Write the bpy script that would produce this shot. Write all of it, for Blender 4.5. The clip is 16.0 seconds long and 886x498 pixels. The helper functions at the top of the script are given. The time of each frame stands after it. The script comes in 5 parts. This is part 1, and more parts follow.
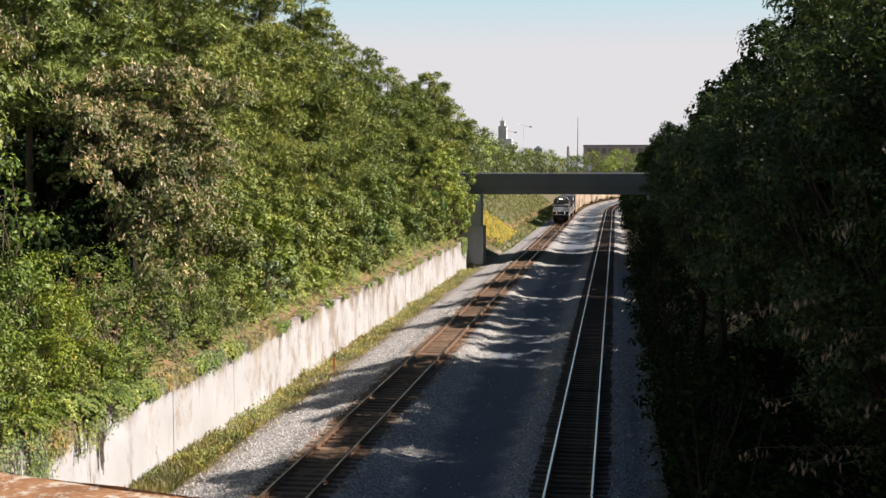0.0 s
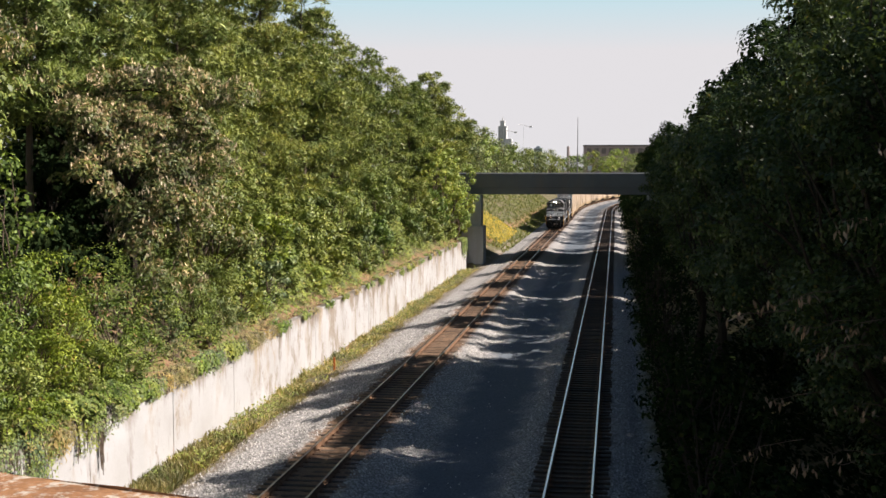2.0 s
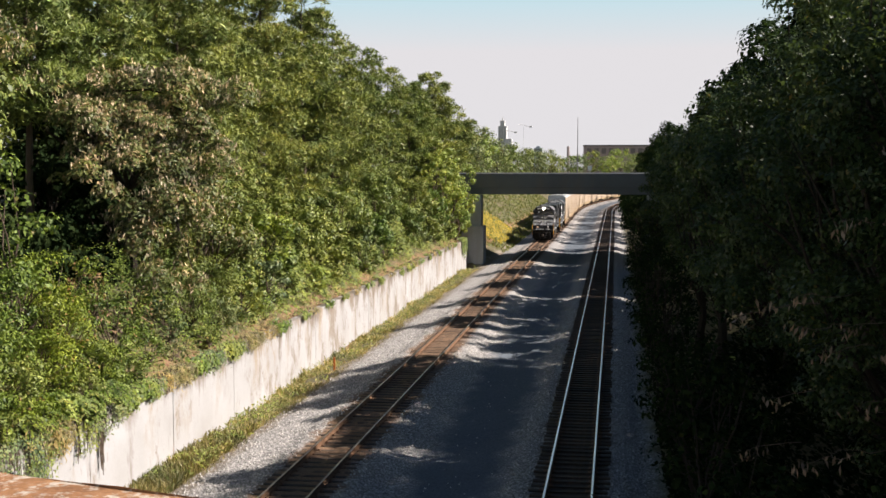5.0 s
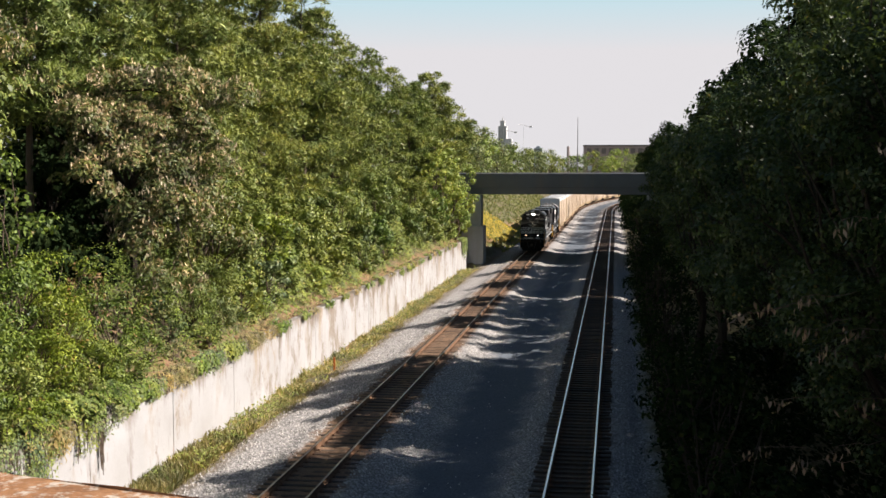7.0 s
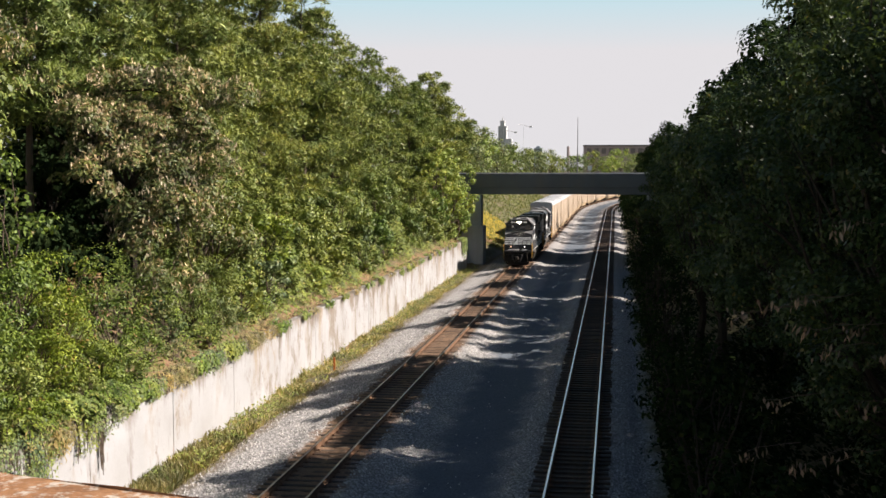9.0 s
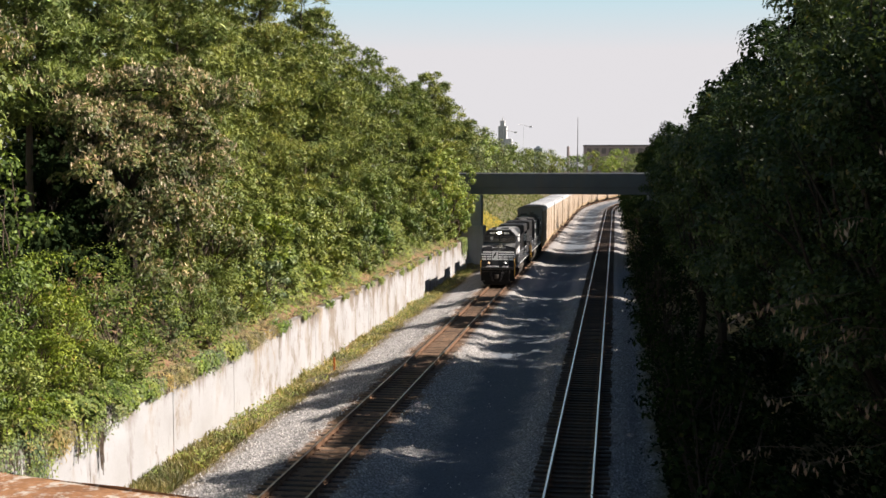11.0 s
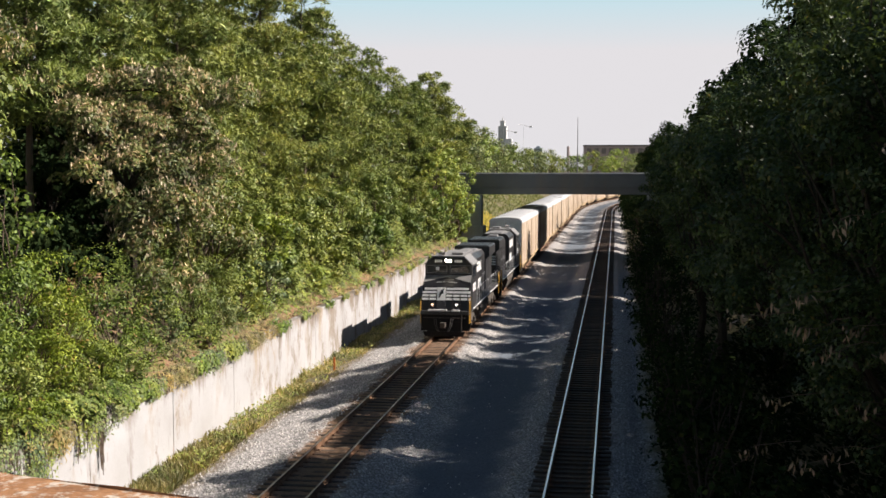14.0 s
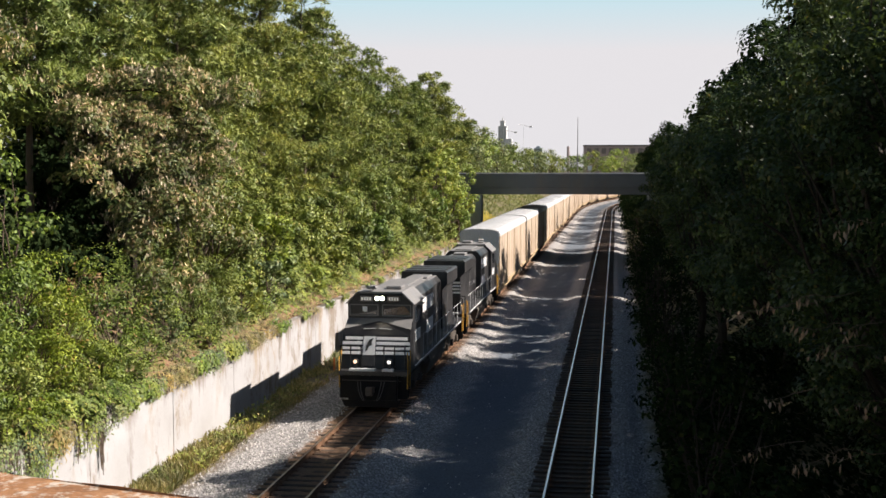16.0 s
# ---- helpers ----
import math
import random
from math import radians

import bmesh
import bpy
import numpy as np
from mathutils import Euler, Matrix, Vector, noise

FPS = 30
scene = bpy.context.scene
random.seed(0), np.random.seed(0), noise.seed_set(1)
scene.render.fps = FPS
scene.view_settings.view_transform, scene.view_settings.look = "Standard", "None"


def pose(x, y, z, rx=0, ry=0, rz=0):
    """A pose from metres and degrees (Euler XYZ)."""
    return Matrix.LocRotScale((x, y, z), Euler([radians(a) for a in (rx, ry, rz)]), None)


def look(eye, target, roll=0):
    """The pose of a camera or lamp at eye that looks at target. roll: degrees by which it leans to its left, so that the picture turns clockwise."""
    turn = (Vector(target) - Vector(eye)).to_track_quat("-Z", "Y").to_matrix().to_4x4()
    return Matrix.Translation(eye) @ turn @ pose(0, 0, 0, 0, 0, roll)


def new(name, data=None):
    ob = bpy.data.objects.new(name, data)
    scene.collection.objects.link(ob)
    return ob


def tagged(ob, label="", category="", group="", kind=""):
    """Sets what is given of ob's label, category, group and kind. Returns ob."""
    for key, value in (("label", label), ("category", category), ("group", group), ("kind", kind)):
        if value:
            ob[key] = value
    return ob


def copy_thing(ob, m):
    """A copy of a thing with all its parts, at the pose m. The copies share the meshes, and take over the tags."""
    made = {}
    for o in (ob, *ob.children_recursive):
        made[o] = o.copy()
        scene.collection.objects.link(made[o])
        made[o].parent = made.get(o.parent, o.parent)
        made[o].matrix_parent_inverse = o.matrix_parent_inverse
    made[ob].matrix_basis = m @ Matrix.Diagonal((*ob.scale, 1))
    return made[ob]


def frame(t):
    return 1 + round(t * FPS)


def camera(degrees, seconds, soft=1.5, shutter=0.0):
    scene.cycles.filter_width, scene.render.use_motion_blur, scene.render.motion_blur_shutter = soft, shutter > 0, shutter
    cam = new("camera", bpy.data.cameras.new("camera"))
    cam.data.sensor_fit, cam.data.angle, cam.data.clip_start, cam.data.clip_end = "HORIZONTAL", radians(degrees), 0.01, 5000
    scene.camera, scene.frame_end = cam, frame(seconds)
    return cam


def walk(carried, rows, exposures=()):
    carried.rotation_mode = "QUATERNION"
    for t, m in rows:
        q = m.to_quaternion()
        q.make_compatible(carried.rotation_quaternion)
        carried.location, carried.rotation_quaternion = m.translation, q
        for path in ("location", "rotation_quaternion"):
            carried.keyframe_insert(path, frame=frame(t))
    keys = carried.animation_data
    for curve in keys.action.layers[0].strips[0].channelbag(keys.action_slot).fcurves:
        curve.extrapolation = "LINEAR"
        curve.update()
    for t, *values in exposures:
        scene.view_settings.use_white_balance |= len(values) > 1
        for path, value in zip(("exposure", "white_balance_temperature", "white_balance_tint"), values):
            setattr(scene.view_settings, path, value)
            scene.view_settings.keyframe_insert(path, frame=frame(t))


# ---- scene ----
# ---------------- camera ----------------
# x: right, y: along the straight tracks, z = 0: top of the sleepers
EYE = (0.0, 0.0, 10.5)
cam = camera(40.94, 16.0, soft=1.6)
CAM_POSE = pose(*EYE, 90 - 3.841, 0, 8.246)
walk(cam, [(0.0, CAM_POSE), (16.0, CAM_POSE)], exposures=[(0.0, 0.92), (15.0, 0.92), (16.0, 0.96)])

# ---------------- world and sun ----------------
SUN_TO = Vector((5.2, 0.75, 4.3)).normalized()        # towards the sun
elev = math.asin(SUN_TO.z)
world = bpy.data.worlds.new("world")
scene.world = world
world.use_nodes = True
wn, wl = world.node_tree.nodes, world.node_tree.links
wn.clear()
sky = wn.new("ShaderNodeTexSky")
sky.sky_type = "NISHITA"
sky.sun_disc = False
sky.sun_elevation = elev
sky.sun_rotation = math.atan2(SUN_TO.x, SUN_TO.y)
sky.dust_density = 0.4
sky.ozone_density = 3.0
sky.air_density = 1.0
sky_bg = wn.new("ShaderNodeBackground")
sky_bg.inputs["Strength"].default_value = 0.030
# bright haze, white over the horizon and thinning out upwards
sky_dir = wn.new("ShaderNodeTexCoord")
sky_sep = wn.new("ShaderNodeSeparateXYZ")
haze_band = wn.new("ShaderNodeMapRange")
haze_band.interpolation_type = "SMOOTHSTEP"
haze_band.inputs[1].default_value, haze_band.inputs[2].default_value = 0.45, 0.16
haze_bg = wn.new("ShaderNodeBackground")
haze_bg.inputs["Strength"].default_value = 0.44
haze_col = wn.new("ShaderNodeValToRGB")
haze_col.color_ramp.elements[0].position, haze_col.color_ramp.elements[0].color = 0.098, (0.93, 0.90, 0.93, 1)
haze_col.color_ramp.elements[1].position, haze_col.color_ramp.elements[1].color = 0.15, (0.62, 0.90, 1.0, 1)
wl.new(haze_col.outputs[0], haze_bg.inputs["Color"])
sky_mix = wn.new("ShaderNodeMixShader")
sky_out = wn.new("ShaderNodeOutputWorld")
wl.new(sky_dir.outputs["Generated"], sky_sep.inputs[0])
wl.new(sky_sep.outputs["Z"], haze_band.inputs[0])
wl.new(sky_sep.outputs["Z"], haze_col.inputs[0])
wl.new(sky.outputs[0], sky_bg.inputs[0])
wl.new(haze_band.outputs[0], sky_mix.inputs[0])
wl.new(sky_bg.outputs[0], sky_mix.inputs[1])
wl.new(haze_bg.outputs[0], sky_mix.inputs[2])
wl.new(sky_mix.outputs[0], sky_out.inputs[0])
sun_data = bpy.data.lights.new("sun", "SUN")
sun_data.energy = 5.0
sun_data.angle = radians(0.5)
sun_data.color = (1.0, 0.905, 0.83)
sun = new("sun", sun_data)
sun.matrix_basis = look(SUN_TO * 200, (0, 0, 0))

# ---------------- the plan ----------------
LEFT_X, RIGHT_X = -10.27, -1.39          # centre lines of the tracks
CURVE_Y, CURVE_R = 292.0, 900.0          # both bend to the right from here
WALL_X, WALL_END = -16.9, 136.0          # face of the retaining wall
BRIDGE_Y0, BRIDGE_Y1 = 137.0, 155.0
RAIL_Z = 0.2


def path(x0, s):
    """Place and heading (radians to the right) on a track with centre line x0."""
    if s < CURVE_Y:
        return x0, s, 0.0
    r = CURVE_R - x0
    a = (s - CURVE_Y) / r
    return x0 + r * (1 - math.cos(a)), CURVE_Y + r * math.sin(a), a


def bend(y):
    """How far the tracks have swung to the right at y."""
    d = np.maximum(np.asarray(y, float) - CURVE_Y, 0.0)
    d = np.minimum(d, CURVE_R * 0.7)
    return CURVE_R - np.sqrt(CURVE_R ** 2 - d ** 2)


def nose_s(t):
    """How far from the eye, along the track, the train's front is at t."""
    u = 16.0 - t
    return 49.9 + 10.88 * u + 0.015 * u * u


# ---------------- building helpers ----------------
def bm_new():
    return bmesh.new()


def finish(name, bm, mat, smooth=False):
    me = bpy.data.meshes.new(name)
    bm.normal_update()
    bm.to_mesh(me)
    bm.free()
    for m in (mat if isinstance(mat, (list, tuple)) else [mat]):
        me.materials.append(m)
    if smooth:
        me.polygons.foreach_set("use_smooth", [True] * len(me.polygons))
    return me


def part(name, bm, mat, parent, label="", smooth=False):
    ob = new(name, finish(name, bm, mat, smooth) if isinstance(bm, bmesh.types.BMesh) else bm)
    ob.parent = parent
    if label:
        ob["label"] = label
    return ob


def thing(name, bm, mat, label, category, group="", kind="", smooth=False):
    ob = new(name, finish(name, bm, mat, smooth) if bm is not None else None)
    return tagged(ob, label, category, group, kind)


def box(bm, x0, x1, y0, y1, z0, z1, bevel=0.0, mi=0):
    r = bmesh.ops.create_cube(bm, size=1.0, matrix=Matrix.LocRotScale(((x0 + x1) / 2, (y0 + y1) / 2, (z0 + z1) / 2), None, (x1 - x0, y1 - y0, z1 - z0)))
    fs = {f for v in r["verts"] for f in v.link_faces}
    if bevel > 0:
        es = {e for v in r["verts"] for e in v.link_edges}
        rb = bmesh.ops.bevel(bm, geom=list(es), offset=bevel, segments=2, affect="EDGES", profile=0.6)
        fs = set(rb["faces"]) | {f for f in fs if f.is_valid}
    for f in fs:
        if f.is_valid:
            f.material_index = mi
    return bm


def rod(bm, a, b, r0, r1=None, n=8, mi=0):
    """A round bar from a to b."""
    a, b = Vector(a), Vector(b)
    d = b - a
    m = Matrix.Translation((a + b) / 2) @ d.to_track_quat("Z", "Y").to_matrix().to_4x4()
    r = bmesh.ops.create_cone(bm, cap_ends=True, segments=n, radius1=r0, radius2=r0 if r1 is None else r1, depth=d.length, matrix=m)
    for f in {f for v in r["verts"] for f in v.link_faces}:
        f.material_index = mi
    return bm


def prism(bm, outline, y0, y1, mi=0, axis="y"):
    """An outline of (x, z) drawn out from y0 to y1 (axis x: outline of (y, z) from x0 to x1)."""
    def at(p, t):
        return (p[0], t, p[1]) if axis == "y" else (t, p[0], p[1])
    a = [bm.verts.new(at(p, y0)) for p in outline]
    b = [bm.verts.new(at(p, y1)) for p in outline]
    n = len(outline)
    fs = [bm.faces.new(a), bm.faces.new(list(reversed(b)))]
    fs += [bm.faces.new((a[i], b[i], b[(i + 1) % n], a[(i + 1) % n])) for i in range(n)]
    for f in fs:
        f.material_index = mi
    bmesh.ops.recalc_face_normals(bm, faces=fs)
    return bm


def arrays_mesh(name, verts, quads, mat, tris=None):
    """A mesh straight from arrays: verts (n, 3), faces (m, 3 or 4)."""
    me = bpy.data.meshes.new(name)
    k = quads.shape[1]
    me.vertices.add(len(verts))
    me.vertices.foreach_set("co", np.ascontiguousarray(verts, dtype=np.float32).ravel())
    me.loops.add(quads.size)
    me.loops.foreach_set("vertex_index", np.ascontiguousarray(quads, dtype=np.int32).ravel())
    me.polygons.add(len(quads))
    me.polygons.foreach_set("loop_start", np.arange(0, quads.size, k, dtype=np.int32))
    me.update(calc_edges=True)
    me.validate()
    for m in (mat if isinstance(mat, (list, tuple)) else [mat]):
        me.materials.append(m)
    return me


# ---------------- materials ----------------
def material(name, rough=0.7, metal=0.0, spec=0.4):
    m = bpy.data.materials.new(name)
    m.use_nodes = True
    b = m.node_tree.nodes["Principled BSDF"]
    b.inputs["Roughness"].default_value = rough
    b.inputs["Metallic"].default_value = metal
    b.inputs["Specular IOR Level"].default_value = spec
    return m, m.node_tree.nodes, m.node_tree.links, b


def noise_node(n, l, scale, detail=6, rough=0.6, vec=None, stretch=None):
    t = n.new("ShaderNodeTexNoise")
    t.inputs["Scale"].default_value = scale
    t.inputs["Detail"].default_value = detail
    t.inputs["Roughness"].default_value = rough
    if vec is None:
        vec = n.new("ShaderNodeTexCoord").outputs["Object"]
    if stretch:
        mp = n.new("ShaderNodeMapping")
        mp.inputs["Scale"].default_value = stretch
        l.new(vec, mp.inputs["Vector"])
        vec = mp.outputs[0]
    l.new(vec, t.inputs["Vector"])
    return t


def ramp(n, l, src, stops):
    r = n.new("ShaderNodeValToRGB")
    e = r.color_ramp.elements
    while len(e) < len(stops):
        e.new(0.5)
    for el, (p, c) in zip(e, stops):
        el.position = p
        el.color = (*c, 1.0) if len(c) == 3 else c
    l.new(src, r.inputs[0])
    return r


def mix(n, l, fac, a, b, mode="MIX"):
    m = n.new("ShaderNodeMix")
    m.data_type = "RGBA"
    m.blend_type = mode
    for sock, v in ((m.inputs[0], fac), (m.inputs[6], a), (m.inputs[7], b)):
        if isinstance(v, (int, float)):
            sock.default_value = v
        elif isinstance(v, tuple):
            sock.default_value = (*v, 1.0)
        else:
            l.new(v, sock)
    return m.outputs[2]


def bump(n, l, b, src, strength=0.4, dist=0.02):
    bp = n.new("ShaderNodeBump")
    bp.inputs["Strength"].default_value = strength
    bp.inputs["Distance"].default_value = dist
    l.new(src, bp.inputs["Height"])
    l.new(bp.outputs[0], b.inputs["Normal"])


def paint(name, col, rough=0.5, metal=0.0, dirt=0.35, dirt_col=(0.09, 0.075, 0.06), scale=3.0, spec=0.4):
    """Painted or plain surface with dirt at two scales."""
    m, n, l, b = material(name, rough, metal, spec)
    big = noise_node(n, l, scale, 5, 0.6, stretch=(1, 1, 0.35))
    fine = noise_node(n, l, scale * 14, 4, 0.7)
    f = ramp(n, l, big.outputs[0], [(0.42, (0, 0, 0)), (0.75, (dirt, dirt, dirt))])
    c = mix(n, l, f.outputs[0], col, dirt_col)
    g = ramp(n, l, fine.outputs[0], [(0.3, (0.78, 0.78, 0.78)), (0.7, (1.12, 1.12, 1.12))])
    l.new(mix(n, l, 1.0, c, g.outputs[0], "MULTIPLY"), b.inputs["Base Color"])
    r = ramp(n, l, big.outputs[0], [(0.3, (rough * 0.8,) * 3), (0.7, (min(1.0, rough * 1.25),) * 3)])
    l.new(r.outputs[0], b.inputs["Roughness"])
    bump(n, l, b, fine.outputs[0], 0.12, 0.01)
    return m


def glow(name, col, strength):
    m, n, l, b = material(name, 0.2)
    b.inputs["Base Color"].default_value = (*col, 1)
    b.inputs["Emission Color"].default_value = (*col, 1)
    b.inputs["Emission Strength"].default_value = strength
    return m


def leaf_material(name, dark, light, odd=None, odd_share=0.08, trans=0.3, rough=0.5, spec=0.3, varied=True):
    """Leaves: colour from leaf to leaf and from clump to clump."""
    m, n, l, b = material(name, rough, 0, spec)
    geo = n.new("ShaderNodeNewGeometry")
    r = ramp(n, l, geo.outputs["Random Per Island"], [(0.0, tuple(d + 0.08 * (k - d) for d, k in zip(dark, light))), (1.0 - odd_share, light)] + ([(1.0 - odd_share + 0.01, odd)] if odd else []))
    big = noise_node(n, l, 0.6, 4, 0.6)
    g = ramp(n, l, big.outputs[0], [(0.32, (0.46, 0.56, 0.6)), (0.68, (1.28, 1.2, 1.0))])
    c = mix(n, l, 1.0, r.outputs[0], g.outputs[0], "MULTIPLY")
    info = n.new("ShaderNodeObjectInfo")
    own = ramp(n, l, info.outputs["Random"], [(0.0, (0.78, 0.86, 0.88)), (0.5, (1.0, 1.0, 1.0)), (1.0, (1.16, 1.08, 0.96))])
    c = mix(n, l, 1.0 if varied else 0.0, c, own.outputs[0], "MULTIPLY")
    l.new(c, b.inputs["Base Color"])
    tr = n.new("ShaderNodeBsdfTranslucent")
    l.new(mix(n, l, 1.0, c, (1.25, 1.3, 0.6), "MULTIPLY"), tr.inputs[0])
    ms = n.new("ShaderNodeMixShader")
    ms.inputs[0].default_value = trans
    l.new(b.outputs[0], ms.inputs[1])
    l.new(tr.outputs[0], ms.inputs[2])
    l.new(ms.outputs[0], n["Material Output"].inputs[0])
    return m


PINE = leaf_material("pine_needles", (0.085, 0.11, 0.03), (0.42, 0.46, 0.13), (0.34, 0.27, 0.11), 0.05, 0.06)
YELLOWING = leaf_material("yellowing_leaves", (0.15, 0.20, 0.05), (0.42, 0.50, 0.15), (0.46, 0.42, 0.10), 0.10, 0.25)
# grey-green of some near bushes; on far trees it stands in for haze
MUTED = leaf_material("muted_green_leaves", (0.075, 0.105, 0.045), (0.26, 0.31, 0.135), (0.32, 0.29, 0.13), 0.05, 0.1)
RUSSET = leaf_material("russet_leaves", (0.22, 0.12, 0.075), (0.44, 0.29, 0.19), (0.16, 0.17, 0.05), 0.2, 0.2)
BROAD = leaf_material("broad_leaves", (0.09, 0.125, 0.032), (0.29, 0.33, 0.08), (0.30, 0.26, 0.08), 0.04, 0.12)
KUDZU = leaf_material("vine_leaves", (0.045, 0.08, 0.018), (0.25, 0.32, 0.055), (0.27, 0.20, 0.07), 0.02, 0.12)
SUNNY = leaf_material("sunny_vine_leaves", (0.06, 0.09, 0.014), (0.32, 0.385, 0.05), (0.46, 0.28, 0.10), 0.03, 0.14)
SILVER = leaf_material("grey_green_leaves", (0.06, 0.078, 0.026), (0.22, 0.24, 0.085), (0.42, 0.31, 0.18), 0.13, 0.14, varied=False)
PODS = leaf_material("seed_pods", (0.44, 0.31, 0.21), (0.78, 0.62, 0.46), None, 0.0, 0.1, varied=False)
# leaf green taken down to near black: shade is put into the colour
SHADE_DARK = leaf_material("shade_darkened_leaves", (0.012, 0.022, 0.010), (0.034, 0.05, 0.02), (0.06, 0.07, 0.026), 0.03, 0.04, 0.8, 0.0)
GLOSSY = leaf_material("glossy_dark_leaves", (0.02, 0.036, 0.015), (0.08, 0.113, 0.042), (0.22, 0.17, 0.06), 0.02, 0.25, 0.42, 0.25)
DEAD = leaf_material("dead_leaves", (0.14, 0.10, 0.08), (0.30, 0.22, 0.18), None, 0.0, 0.15)
GRASS = leaf_material("grass_blades", (0.15, 0.16, 0.06), (0.36, 0.35, 0.15), (0.58, 0.49, 0.31), 0.46, 0.2)
SLOPE = leaf_material("slope_grass_blades", (0.14, 0.165, 0.05), (0.29, 0.32, 0.115), (0.40, 0.34, 0.15), 0.1, 0.2)
STRAW = leaf_material("straw_blades", (0.19, 0.15, 0.06), (0.42, 0.34, 0.17), (0.16, 0.17, 0.05), 0.2, 0.2)
FLOWER = leaf_material("yellow_flowers", (0.34, 0.25, 0.025), (0.56, 0.42, 0.05), (0.16, 0.18, 0.04), 0.38, 0.2)
# darker copy of the plain bark, with shade put into its colour
SHADE_BARK = paint("shade_darkened_bark", (0.045, 0.036, 0.028), 0.95, dirt=0.5, dirt_col=(0.03, 0.026, 0.02), scale=2.0, spec=0.1)
BARK = paint("bark", (0.12, 0.085, 0.06), 0.9, dirt=0.6, dirt_col=(0.05, 0.04, 0.03), scale=2.0)


def concrete_mat(name, col, streak=0.6, scale=1.0, run_top=False):
    m, n, l, b = material(name, 0.85, 0, 0.25)
    tc = n.new("ShaderNodeTexCoord").outputs["Object"]
    run = noise_node(n, l, 1.1 * scale, 7, 0.65, tc, (1.0, 1.0, 0.12))
    blot = noise_node(n, l, 0.35 * scale, 5, 0.6, tc)
    fine = noise_node(n, l, 22 * scale, 5, 0.7, tc)
    s = ramp(n, l, run.outputs[0], [(0.50, (0, 0, 0)), (0.72, (streak,) * 3)])
    c = mix(n, l, s.outputs[0], col, (0.23, 0.175, 0.12))
    if run_top:
        # rust-brown runs that start at the coping and thin out downwards
        sp = n.new("ShaderNodeSeparateXYZ")
        l.new(tc, sp.inputs[0])
        up = n.new("ShaderNodeMapRange")
        up.inputs[1].default_value, up.inputs[2].default_value = -0.6, 2.3
        l.new(sp.outputs["Z"], up.inputs[0])
        run2 = noise_node(n, l, 0.55, 10, 0.75, tc, (1.0, 1.0, 0.32))
        k = n.new("ShaderNodeMath")
        k.operation = "MULTIPLY"
        l.new(up.outputs[0], k.inputs[0])
        s2 = ramp(n, l, run2.outputs[0], [(0.52, (0, 0, 0)), (0.60, (1.0, 1.0, 1.0))])
        l.new(s2.outputs[0], k.inputs[1])
        c = mix(n, l, k.outputs[0], c, (0.36, 0.285, 0.20))
        # grime that hangs from the top edge in ragged tongues
        edge = n.new("ShaderNodeMapRange")
        edge.inputs[1].default_value, edge.inputs[2].default_value = 1.2, 2.5
        l.new(sp.outputs["Z"], edge.inputs[0])
        tongue = noise_node(n, l, 0.7, 9, 0.72, tc, (1.0, 1.0, 0.22))
        ad = n.new("ShaderNodeMath")
        ad.operation = "MULTIPLY_ADD"
        l.new(edge.outputs[0], ad.inputs[0])
        ad.inputs[1].default_value = 0.2
        l.new(tongue.outputs[0], ad.inputs[2])
        s4 = ramp(n, l, ad.outputs[0], [(0.56, (0, 0, 0)), (0.70, (0.82, 0.82, 0.82))])
        c = mix(n, l, s4.outputs[0], c, (0.20, 0.155, 0.115))
        # flaked patches where the whitewash has come off, more of them along the far half
        sy = n.new("ShaderNodeMapRange")
        sy.inputs[1].default_value, sy.inputs[2].default_value = 30.0, 75.0
        sy.inputs[3].default_value, sy.inputs[4].default_value = -0.07, 0.0
        l.new(sp.outputs["Y"], sy.inputs[0])
        blk = noise_node(n, l, 0.75, 10, 0.78, tc, (1.0, 1.0, 0.5))
        more = n.new("ShaderNodeMath")
        l.new(blk.outputs[0], more.inputs[0])
        l.new(sy.outputs[0], more.inputs[1])
        s3 = ramp(n, l, more.outputs[0], [(0.505, (0, 0, 0)), (0.585, (0.8, 0.8, 0.8))])
        c = mix(n, l, s3.outputs[0], c, (0.25, 0.20, 0.15))
    g = ramp(n, l, blot.outputs[0], [(0.3, (0.82, 0.80, 0.77)), (0.65, (1.0, 1.0, 1.0))])
    c = mix(n, l, 1.0, c, g.outputs[0], "MULTIPLY")
    g = ramp(n, l, fine.outputs[0], [(0.25, (0.86, 0.86, 0.86)), (0.7, (1.05, 1.05, 1.05))])
    l.new(mix(n, l, 1.0, c, g.outputs[0], "MULTIPLY"), b.inputs["Base Color"])
    bump(n, l, b, fine.outputs[0], 0.3, 0.015)
    return m


WALL_MAT = concrete_mat("whitewashed_concrete", (0.46, 0.455, 0.462), 0.05, run_top=True)
DECK_MAT = concrete_mat("bridge_concrete", (0.16, 0.17, 0.18), 0.4, 0.6)
PIER_MAT = concrete_mat("pier_concrete", (0.36, 0.38, 0.40), 0.4, 0.8)
RUSTY = paint("rusty_steel", (0.20, 0.11, 0.062), 0.8, 0.3, 0.6, (0.08, 0.05, 0.035), 4.0)
RAIL_TOP = paint("worn_rail_steel", (0.90, 0.89, 0.89), 0.33, 1.0, 0.08, (0.5, 0.42, 0.36), 2.0)
TIE_MAT = paint("creosoted_wood", (0.05, 0.037, 0.028), 0.9, 0, 0.7, (0.14, 0.09, 0.06), 5.0)


